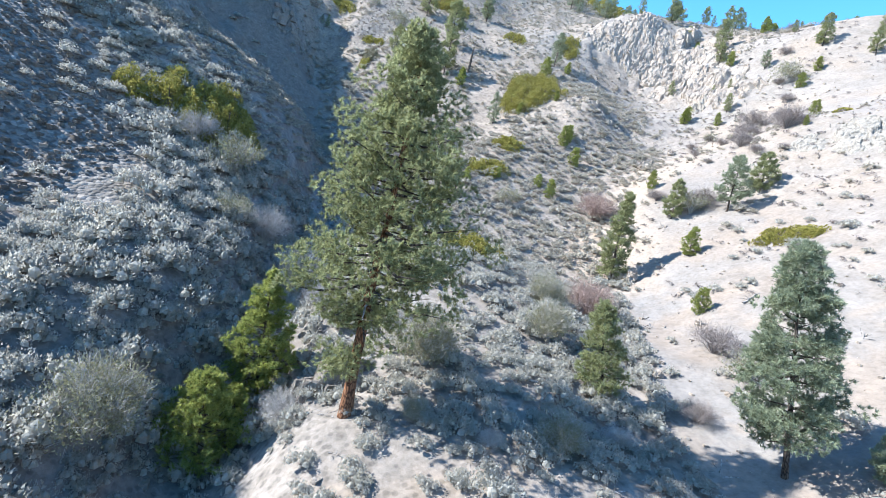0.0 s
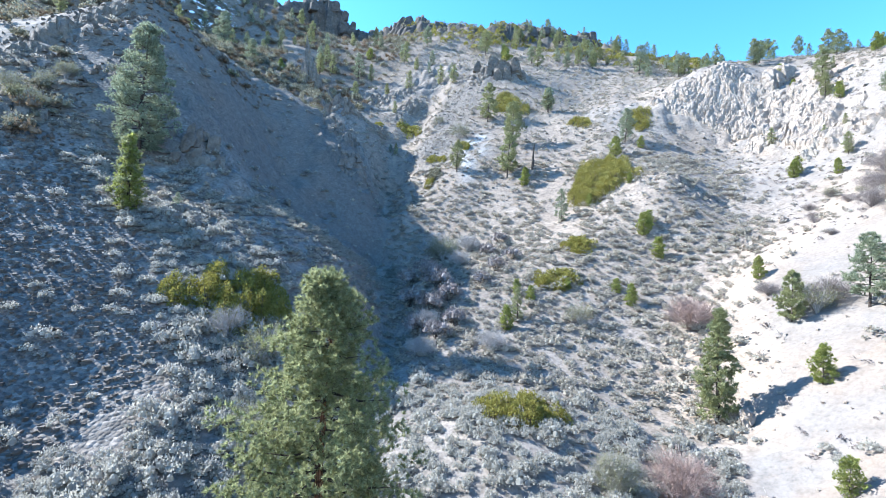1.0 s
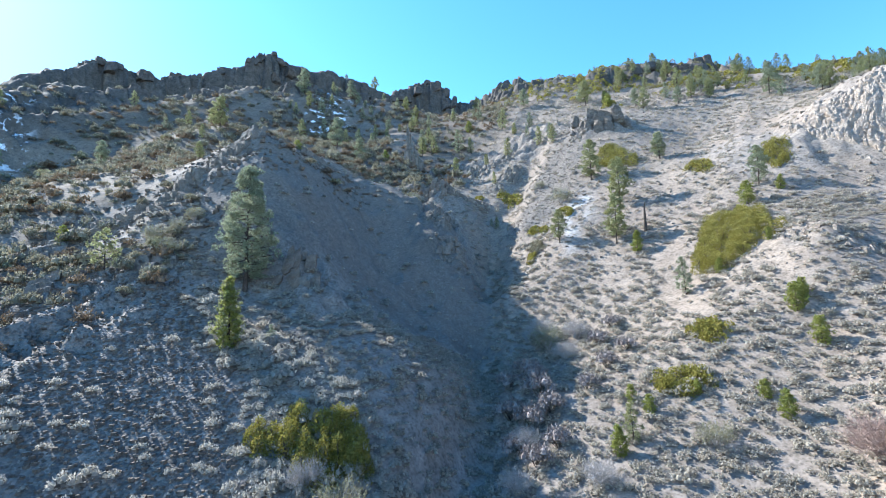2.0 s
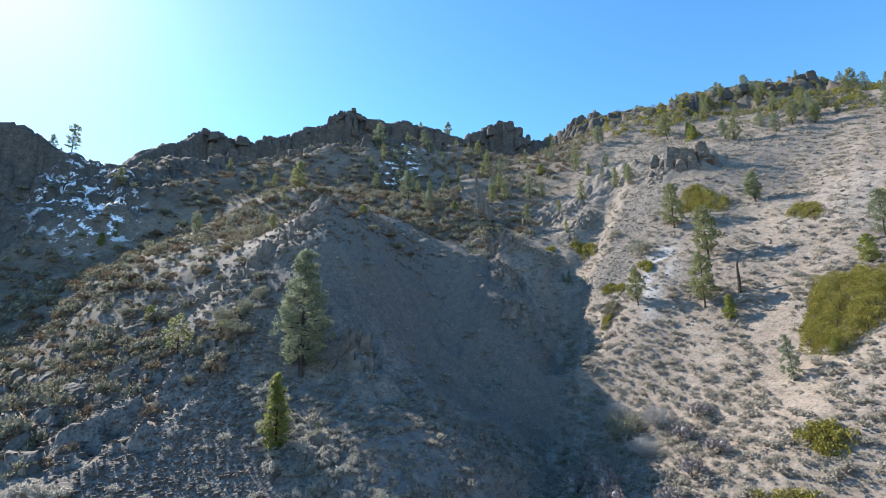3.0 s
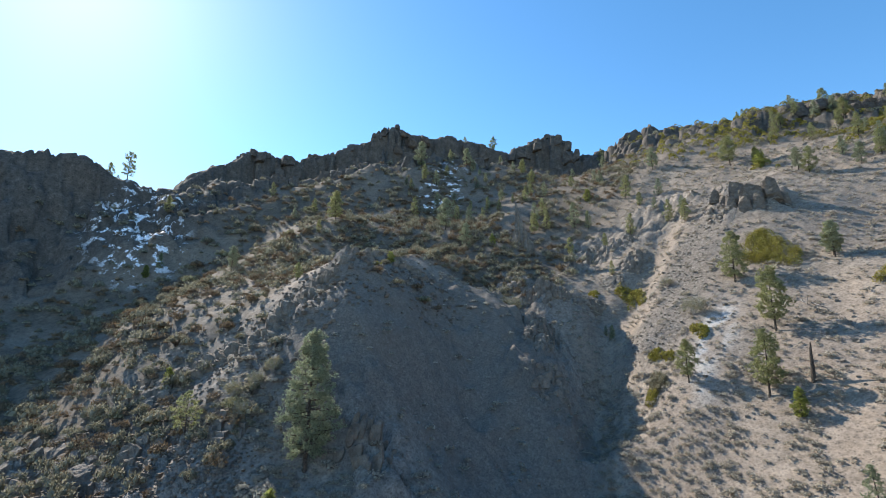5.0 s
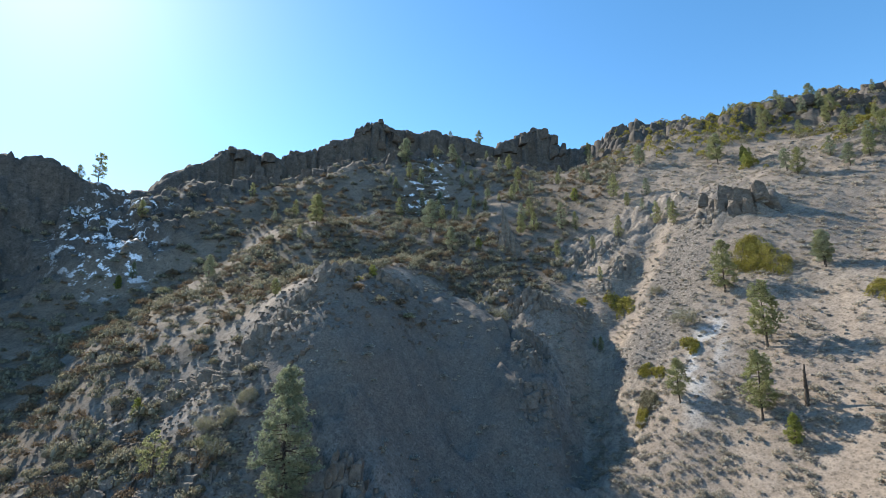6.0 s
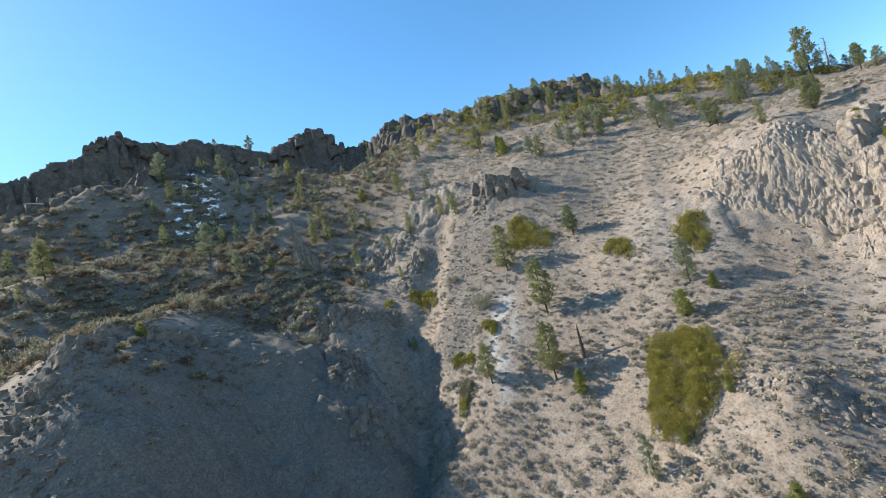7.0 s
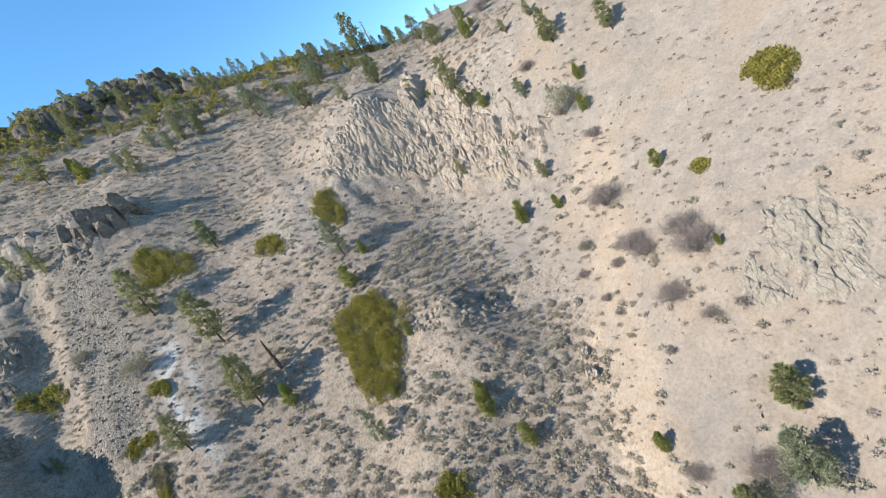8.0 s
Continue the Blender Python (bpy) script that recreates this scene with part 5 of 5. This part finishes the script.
GREEN = "dense yellow-green manzanita thicket on the slope"
THICKETS = [(-22.4, 42.4, 4.8, 3.0, -1.6, 2.2, 3.0, 0.2, 10500), (9, 79.4, 2.8, -0.2, 0, 2.0, 1.5, 0.3, 1200), (6, 70.6, 3.6, 0.8, 0, 1.9, 1.5, 0.28, 1500),
            (-9.6, 142, 6.2, -2.6, 1.8, 4.2, 3.0, 0.22, 6500), (10.6, 131.2, 2.6, -2.8, 1.4, 2.2, 1.9, 0.2, 2600), (24.3, 127.6, 2.6, -2.6, 2.2, 3.2, 2.2, 0.22, 3400),
            (-38.6, 136, 4.2, -0.8, -0.5, 2.4, 1.6, 0.42, 900), (-18.1, 119.1, 1.9, -0.8, 0.2, 1.5, 1.2, 0.36, 500), (-47.1, 133.2, 1.4, 0.2, -0.3, 1.2, 1.0, 0.36, 350)]
for k, row in enumerate(THICKETS):
    thicket(*row[:-1], row[-1] * 3, 401 + k, MANZANITA, GREEN)
MORE = [(14.0, 100.8, 4.9, -4.4, 4.1, 6.8, 3.2, 0.2, 20000), (3.4, 42.6, 3.4, 1.7, -0.6, 2.2, 1.9, 0.18, 3600), (32.6, 43.6, 2.4, -1.6, 0.9, 1.1, 0.7, 0.2, 1500),
        (-23.8, 113.9, 2.6, -0.4, -0.4, 1.1, 1.0, 0.36, 500), (-68.4, 77.6, 0.8, 1.5, -0.5, 0.6, 0.8, 0.36, 250), (67, 66.2, -1.0, -3.4, 2.9, 0.9, 1.7, 0.32, 1700), (55.5, 70.6, -0.2, -1.3, 0.9, 0.4, 0.6, 0.28, 300)]
for k, row in enumerate(MORE):
    thicket(*row[:-1], row[-1] * 3, 421 + k, MANZANITA, GREEN)
thicket(-22.8, 108.6, 1.8, -0.6, -0.4, 1.4, 1.9, 0.2, 5000, 441, BRUSH, "brownish olive brush at the shadow's edge")
thicket(-23.2, 106.4, 1.3, -0.5, -0.3, 1.0, 1.3, 0.15, 5000, 442, MANZANITA, "low yellow-green brush at the shadow's edge")

# ---- crags, boulders and dead wood ----
CREST_CRAGS = [(-204, 173, 16, 6, 1.4, 52), (-197, 185, 12, 6, 1.2, 60), (-186, 212, 14, 6, 1.2, 60), (-142, 264, 20, 8, 1.6, 30), (-152, 254, 12, 6, 1.2, 45), (-234, 108, 12, 7, 1.2, 80), (-229, 138, 12, 6, 1.2, 70), (-214, 160, 14, 6, 1, 52)]
for k, (x, y, a, b, h, turn) in enumerate(CREST_CRAGS):
    crag("crag", "dark jagged crag along the skyline", x, y, a, b, h, 501 + k, ROCK_DARK, turn, 2.4)
CLIFF_BAND = [p for p in FORMS["far_crest"][:, :2] if p[0] < -120 and p[1] > 95]
for k, (a, b) in enumerate(zip(CLIFF_BAND, CLIFF_BAND[1:])):
    along = math.atan2(b[1] - a[1], b[0] - a[0])
    for m in range(max(1, int(math.hypot(*(b - a)) / 24))):
        q = a + (b - a) * (m + 0.5) / max(1, int(math.hypot(*(b - a)) / 24))
        for row, (inside, high) in enumerate(((9, 6 + 2 * (k % 2)), (23, 5 + 2 * (k % 2)), (38, 4))):
            w = q - q / math.hypot(*q) * inside
            crag("cliff_band", "dark broken cliff below the skyline", *w, 27, 9, high, 801 + 7 * k + m + 50 * row, ROCK_DARK, math.degrees(along), 4.0, BALL_SMALL)
pinnacle("massive rugged rock buttress with a dark hollow side", -14, 157, 522, ROCK_BROWN, [(-3.4, 1, 2.6, 2.2, 4.6), (0.6, 0.4, 2.8, 2.3, 5.2), (3.8, 1.6, 2.1, 1.9, 4), (6.2, 2.8, 1.6, 1.5, 2.8), (-6.4, 1.4, 1.9, 1.7, 3.4), (-1.4, -1.8, 1.7, 1.2, 3), (-9, 2, 1.7, 1.4, 2.4), (2.2, 3.4, 2.4, 1.6, 4.6), (1.8, -1.6, 1.5, 1.0, 3), (-4.6, -1.2, 1.4, 1.0, 2.8)])
pinnacle("slender leaning rock pinnacle above the shaded ravine", -78.8, 143, 521, ROCK_GREY, [(0, 0, 0.85, 1.0, 14.5), (1.2, 0.6, 0.8, 1.0, 11.5), (2.4, 1.2, 0.9, 1.0, 7.5), (3.9, 1.9, 1.1, 1.1, 4.6), (-1.0, -0.5, 0.7, 0.8, 5.5), (0.5, -1.2, 0.9, 0.8, 4)])
OUTCROPS = [(-52, 116, 12, 8, 8, 20), (-49.5, 122, 9, 7, 6, 70), (-46, 108, 8, 6, 7, 10), (-59, 108, 10, 6, 5, 50), (-44, 102, 6, 5, 6, 30), (-62, 118, 10, 6, 4, 40), (-21, 157, 9, 7, 5, 60), (-46, 129, 7, 5, 4.5, 40), (-45, 139, 6, 5, 4, 10), (-50, 155, 13, 9, 6, 30), (-57, 152, 11, 9, 6, 80), (-42, 147, 10, 7, 6, 60), (-38, 97, 7, 5, 4, 60)]
for k, (x, y, a, b, h, turn) in enumerate(OUTCROPS):
    crag("rock_outcrop", "fractured brown-grey rock outcrop on the slope", x, y, a, b, 0.26 * h, 531 + k, ROCK_GREY, turn, 0.85, BALL_SMALL, 55, 0.35)
crag("rock_outcrop", "reddish weathered rock beside the leaning pine", -3.6, 23.6, 3.6, 2.8, 1.6, 551, ROCK_GREY, 15, 0.8)
bluff("rock_outcrop", "grey-green cracked rock dome on the sandy slope", 49, 57, 15, 12, 0.95, 552, ROCK_OLIVE, 35, 0.9, 110)
bluff("rock_outcrop", "grey-green cracked rock dome on the sandy slope", 44.5, 60.4, 8, 6.5, 0.7, 553, ROCK_OLIVE, 10, 0.8, 80)
crag("rock_outcrop", "layered rock knoll beside the tall pine", -42.5, 59.5, 10, 6, 1.9, 554, ROCK_GREY, 35, 0.95, BALL_SMALL)
crag("rock_outcrop", "low weathered rock shelf among the scree", -33.5, 47, 6, 4, 1.5, 558, ROCK_GREY, 20, 1.1)
crag("rock_outcrop", "broken pale rock on the spur's brow", 27, 92.4, 9, 4, 0.75, 555, ROCK_PALE, -25, 0.5, BALL_SMALL)
crag("rock_outcrop", "broken pale rock on the spur's brow", 21.5, 94.8, 7, 3.5, 0.6, 556, ROCK_PALE, -20, 0.42, BALL_SMALL)
CLIFFS = [(35, 132.5, 17.25, 13.8, 1.2, -18), (43, 129.5, 17.25, 14.95, 1.7, -25), (50, 126, 16.1, 14.95, 1.8, -38), (54.5, 119, 16.1, 13.8, 1.7, -62), (56, 110, 14.95, 12.65, 1.4, -80), (55, 102, 13.8, 10.35, 1, -90), (40, 126, 12.65, 8.05, 0.8, -20), (48.5, 117, 12.65, 8.05, 0.9, -55), (59, 124, 11.5, 10.35, 1.7, -45)]
for k, (x, y, a, b, h, turn) in enumerate(CLIFFS):
    bluff("cliff", "pale fluted cliff of crumbling rock", x, y, a, b, 1.2 * h, 701 + 3 * k, ROCK_PALE, turn + 25 * (k % 3 - 1), 1.7, 90, 0.9)
FLUTED_FOOT = [(26, 133.5), (31, 129.3), (37, 126.2), (42, 123.6), (46.5, 117.3), (49.5, 110), (51, 101), (50.5, 94)]
FLUTED_TOP = [(35.5, 141.5), (41, 137.5), (47.5, 133.5), (53.5, 130), (58.8, 123.5), (61, 114), (61.5, 105), (62, 95)]
fluted_cliff("cliff", "pale crumbling cliff of knobbly fluted rock with dark pockets", FLUTED_FOOT, FLUTED_TOP, 761, ROCK_PALE)
LEDGES = [(60.6, 117.4, 8, 3, 0.9, -70), (56.4, 121.6, 6, 3, 0.8, -50), (47, 133, 7, 3, 0.9, -30), (55.5, 109, 6, 3, 0.8, -80)]
for k, (x, y, a, b, h, turn) in enumerate(LEDGES):
    crag("cliff_ledge", "knobbly pale rock ledge of the crumbling cliff", x, y, a, b, h, 721 + k, ROCK_PALE, turn, 0.7, BALL_SMALL)
crag("cliff_ledge", "grey-green columns of rock in the crumbling cliff", 51.6, 103.6, 5, 3.2, 1.8, 735, ROCK_OLIVE, 15, 0.6, BALL_SMALL)
crag("rock_overhang", "rounded rock fin with a dark shadowed side atop the bluff", 56.2, 130.8, 9, 3.2, 4.2, 557, ROCK_PALE, 40, 1.7)
crag("rock_overhang", "rounded rock lip over a dark hollow atop the bluff", 53.2, 129.2, 4.5, 3, 3.2, 558, ROCK_PALE, 60, 1.5)
RIB = [(-80, 43, 13, 6, 1.4, 70), (-77.5, 50, 12, 5, 1.4, 60), (-71, 57, 12, 5, 1.4, 75), (-69.5, 65, 12, 5, 1.6, 85), (-70.5, 73, 11, 6, 1.6, 100), (-74, 79, 10, 5, 1.4, 130), (-70, 88, 10, 5, 1.2, 90), (-80, 27, 16, 8, 1.6, 20), (-70, 31, 13, 7, 1.5, 30), (-66, 37, 9, 6, 1.4, 45), (-58, 46, 7, 4, 1.0, 30)]
for k, (x, y, a, b, h, turn) in enumerate(RIB):
    crag("rock_rib", "brown rocky rib along the spur's crest", x, y, a, b, h, 741 + k, ROCK_GREY, turn, 1.5)
RIDGE = [(7, 240, 18, 11, 4, 20), (-10, 242, 16, 11, 4, 50), (-2, 248, 14, 11, 4, 5), (20, 250, 13, 10, 4, 30), (-36, 256, 14, 10, 4, 15), (-84, 252, 12, 9, 4, 40)]
for k, (x, y, a, b, h, turn) in enumerate(RIDGE):
    crag("crag", "low dark crag among green brush on the ridge", x, y, a, b, h, 561 + k, ROCK_DARK, turn, 3)

BOULDERS = [(37.8, 82.8, 1.3, 1.1), (32.7, 78.1, 1.3, 1.1), (30.6, 75.8, 1.9, 1.6), (23.4, 63, 1.4, 1.2), (20.1, 51.6, 1.3, 1.4), (21.7, 35.5, 0.6, 0.5), (20.9, 47.4, 1.3, 1.5), (-25.8, 65.9, 1.6, 1.1), (-31, 52, 1.3, 0.9), (16, 29, 0.7, 0.5)]
for k, (x, y, a, h) in enumerate(BOULDERS):
    ob = rock_mesh("boulder", ROCK_PALE if x > 0 else ROCK_GREY, (a / 2, a * 0.42, h * 0.6), 571 + k, 0.3, 3)
    ob.matrix_world = pose(x, y, float(ground(x, y)) + h * 0.3, 0, 0, 40 * k)
    tagged(ob, "rounded pale boulder lying on the slope" if x > 0 else "grey boulder lying on the scree", "boulder", "boulders")

snag = tagged(new("dead_tree"), "bleached standing dead pine on the ridge", "tree")
g = np.random.default_rng(661)
v, f = tube([(0, 0, -0.5), (0.15, 0, 3), (0.1, 0.1, 6), (0.3, 0.1, 9), (0.25, 0.2, 11.5)], [0.42, 0.34, 0.26, 0.17, 0.04], 8)
mesh_object("trunk", v, f, DEADWOOD, snag, True)
for k in range(18):
    z, a, n = 3.5 + 0.42 * k, 2.4 * k, g.uniform(1.2, 2.8) * (1.1 - 0.04 * k)
    v, f = tube([(0.15, 0.05, z), (0.6 * n * math.cos(a), 0.6 * n * math.sin(a), z + 0.3), (n * math.cos(a + 0.2), n * math.sin(a + 0.2), z + 0.2 * n)], [0.09, 0.06, 0.02], 5)
    mesh_object("branch", v, f, DEADWOOD, snag, True)
snag.matrix_world = pose(90.2, 213.9, float(ground(90.2, 213.9)), 4, 6, 0)

stump = tagged(new("dead_tree"), "dark standing dead trunk on the hillside", "tree")
v, f = tube([(0, 0, -0.4), (0.05, 0, 2), (0, 0.08, 4), (0.1, 0.05, 5.7)], [0.34, 0.27, 0.2, 0.09], 8)
mesh_object("trunk", v, f, BARK, stump, True)
for k in range(5):
    v, f = tube([(0, 0, 2 + 0.7 * k), (0.5 * math.cos(2.4 * k), 0.5 * math.sin(2.4 * k), 2.15 + 0.7 * k)], [0.07, 0.025], 5)
    mesh_object("branch", v, f, BARK, stump, True)
stump.matrix_world = pose(-0.3, 109.6, float(ground(-0.3, 109.6)), 0, 2, 0)

LOGS = [(7.9, 24.5, 2.6, 0.07, 20, 8), (20, 79.5, 3.4, 0.1, -30, 18), (16.5, 80.4, 2.8, 0.09, -70, 20), (-3.1, 128.2, 5.8, 0.16, -58, 24), (3.8, 121.4, 4.6, 0.14, -65, 22), (14, 71.5, 4.0, 0.09, -50, 20), (12, 72, 3.8, 0.08, -60, 22), (25.9, 36.4, 2.4, 0.07, 25, -28), (-1, 127, 5, 0.13, -40, 20)]
for k, (x, y, length, girth, turn, tilt) in enumerate(LOGS):
    log("fallen_log", "weathered grey log lying on the slope", x, y, length, girth, turn, tilt, 601 + k)

# ---- what nobody could count ----
def dome_clump(leaves, leaf, rng, tall=0.6):
    """A rounded shrub 1 m across, all leaves."""
    th, u = rng.uniform(0, 2 * math.pi, leaves), rng.uniform(0, 1, leaves)
    q = np.sqrt(1 - u * u)
    bump = 1 + 0.25 * np.sin(3 * th + rng.uniform(0, 6)) * q
    d = np.c_[q * np.cos(th), q * np.sin(th), u]
    return tufts(np.c_[d[:, 0] * 0.46 * bump, d[:, 1] * 0.46 * bump, d[:, 2] * tall] * rng.uniform(0.75, 1, (leaves, 1)), d + [0, 0, 0.3], 1, leaf, leaf * 0.8, 0.5, rng, slight=True)


def pebble(rng):
    """A rough stone 1 m across, of few faces."""
    v = np.array([(-1, -1, -1), (1, -1, -1), (1, 1, -1), (-1, 1, -1), (-1, -1, 1), (1, -1, 1), (1, 1, 1), (-1, 1, 1)], float)
    v = v * rng.uniform(0.28, 0.5, (8, 3)) * [1, 0.8, 0.6]
    f = np.array([(0, 3, 2, 1), (4, 5, 6, 7), (0, 1, 5, 4), (1, 2, 6, 5), (2, 3, 7, 6), (3, 0, 4, 7)])
    return v, f


def sticks(rng):
    """A few bleached dead twigs, 1 m across."""
    c = rng.normal(size=(5, 3)) * [0.1, 0.1, 0.02] + [0, 0, 0.08]
    d = rng.normal(size=(5, 3)) * [1, 1, 0.35] + [0, 0, 0.15]
    return tufts(c, d, 2, 0.6, 0.035, 0.5, rng)


def ridge_cover(x, y):
    return soft(y + 0.15 * x, 184, 216) * soft(x, -95, -30) * (1 - soft(x, 95, 110)) * soft(cloudy(x, y, 12, 4, 83), 0.36, 0.48)


def rubble_cover(x, y):
    k = zones(x, y)
    rib = near_line(x, y, SPUR[:12], 4, 7)
    return np.clip(0.95 * k["scree"] + 0.7 * rib + 0.5 * k["outcrop"] + 0.35 * k["face"] + 0.3 * k["flute"], 0, 1) * (0.4 + 0.6 * cloudy(x, y, 6, 2, 85))


def build_stuff():
    g = np.random.default_rng(23)
    size = lambda s, lo, hi: g.uniform(lo, hi, len(s)) * g.uniform(0.6, 1.1, len(s))
    s = np.vstack([sow(-130, -48, 18, 150, 2.1, g, bowl_cover), sow(-215, -130, 20, 230, 2.9, g, bowl_cover), sow(-130, -60, 150, 250, 2.7, g, bowl_cover)])
    half = g.uniform(size=len(s)) < 0.55
    scatter("brush", s[half], size(s[half], 1.6, 4.8), [sage_clump(110, 0.1, g) for _ in range(6)], BRUSH, "olive brush covering the shaded mountainside", "brush", g, 1.3)
    scatter("brush", s[~half], size(s[~half], 1.4, 4.0), [sage_clump(110, 0.1, g) for _ in range(6)], RUSSET, "russet brown brush on the shaded mountainside", "brush", g, 1.15)
    s = sow(-95, 110, 176, 268, 2.1, g, ridge_cover)
    half = g.uniform(size=len(s)) < 0.5
    scatter("ridge_brush", s[half], size(s[half], 1.6, 4.0), [dome_clump(120, 0.17, g, 0.65) for _ in range(6)], MANZANITA, "yellow-green brush along the high ridge", "brush", g)
    scatter("ridge_brush", s[~half], size(s[~half], 1.4, 3.4), [dome_clump(120, 0.17, g, 0.65) for _ in range(6)], BRUSH, "dull olive brush along the high ridge", "brush", g)
    s = sow(-92, -56, 20, 96, 0.95, g, rubble_cover)
    scatter("rubble", s, size(s, 0.3, 1.3), [pebble(g) for _ in range(12)], ROCK_BROWN, "broken brown-grey rocks along the rocky spur", "rubble", g, 1.0, -0.1)
    s = np.vstack([sow(-80, -62, 14, 70, 0.7, g, rubble_cover), sow(-62, -22, 22, 52, 0.36, g, rubble_cover), sow(-34, -16, 112, 176, 0.8, g, rubble_cover)])
    scatter("rubble", s, size(s, 0.16, 0.6), [pebble(g) for _ in range(12)], ROCK_BROWN, "loose grey scree stones on the slope", "scree", g, 1.0, -0.1)
    s = sow(10, 75, 12, 130, 1.1, g, lambda x, y: 0.5 * soft(cloudy(x, y, 9, 3, 91), 0.42, 0.62) + 0.25 * zones(x, y)["pale"])
    s = np.vstack([s, sow(-30, 40, 60, 125, 2.2, g, lambda x, y: 0.45 * np.ones_like(x)), sow(-30, 20, 8, 50, 1.6, g, lambda x, y: 0.35 * np.ones_like(x))])
    up = sow(-35, 75, 105, 205, 1.6, g, lambda x, y: 0.5 * cloudy(x, y, 8, 3, 97) + 0.3 * zones(x, y)["flute"])
    scatter("stones", up, size(up, 0.25, 0.95), [pebble(g) for _ in range(12)], ROCK_GREY, "scattered grey stones on the upper slope", "stones", g, 1.0, -0.05)
    scatter("stones", s, size(s, 0.12, 0.6) ** 1.2, [pebble(g) for _ in range(12)], ROCK_PALE, "scattered pale stones on dry soil", "stones", g, 1.0, -0.1)
    s = np.vstack([sow(-30, 20, 10, 46, 2.4, g, lambda x, y: 0.35 * np.ones_like(x)), sow(-10, 40, 46, 110, 3.6, g, lambda x, y: 0.35 * np.ones_like(x)), sow(14, 75, 12, 90, 2.8, g, lambda x, y: 0.4 * np.ones_like(x))])
    scatter("dead_twigs", s, size(s, 0.6, 1.6), [sticks(g) for _ in range(8)], DEADWOOD, "bleached dead twigs lying among the brush", "dead wood", g)
    s = sow(14, 78, 10, 125, 1.25, g, lambda x, y: zones(x, y)["bare"] * 0.4 * soft(cloudy(x, y, 11, 3, 95), 0.4, 0.6) + 0.12 * zones(x, y)["pale"])
    scatter("dry_tufts", s, size(s, 0.5, 1.2), [sage_clump(50, 0.2, g, False) for _ in range(6)], TWIGS_BROWN, "small dry grey tufts on the sandy slope", "brush", g)


build_stuff()
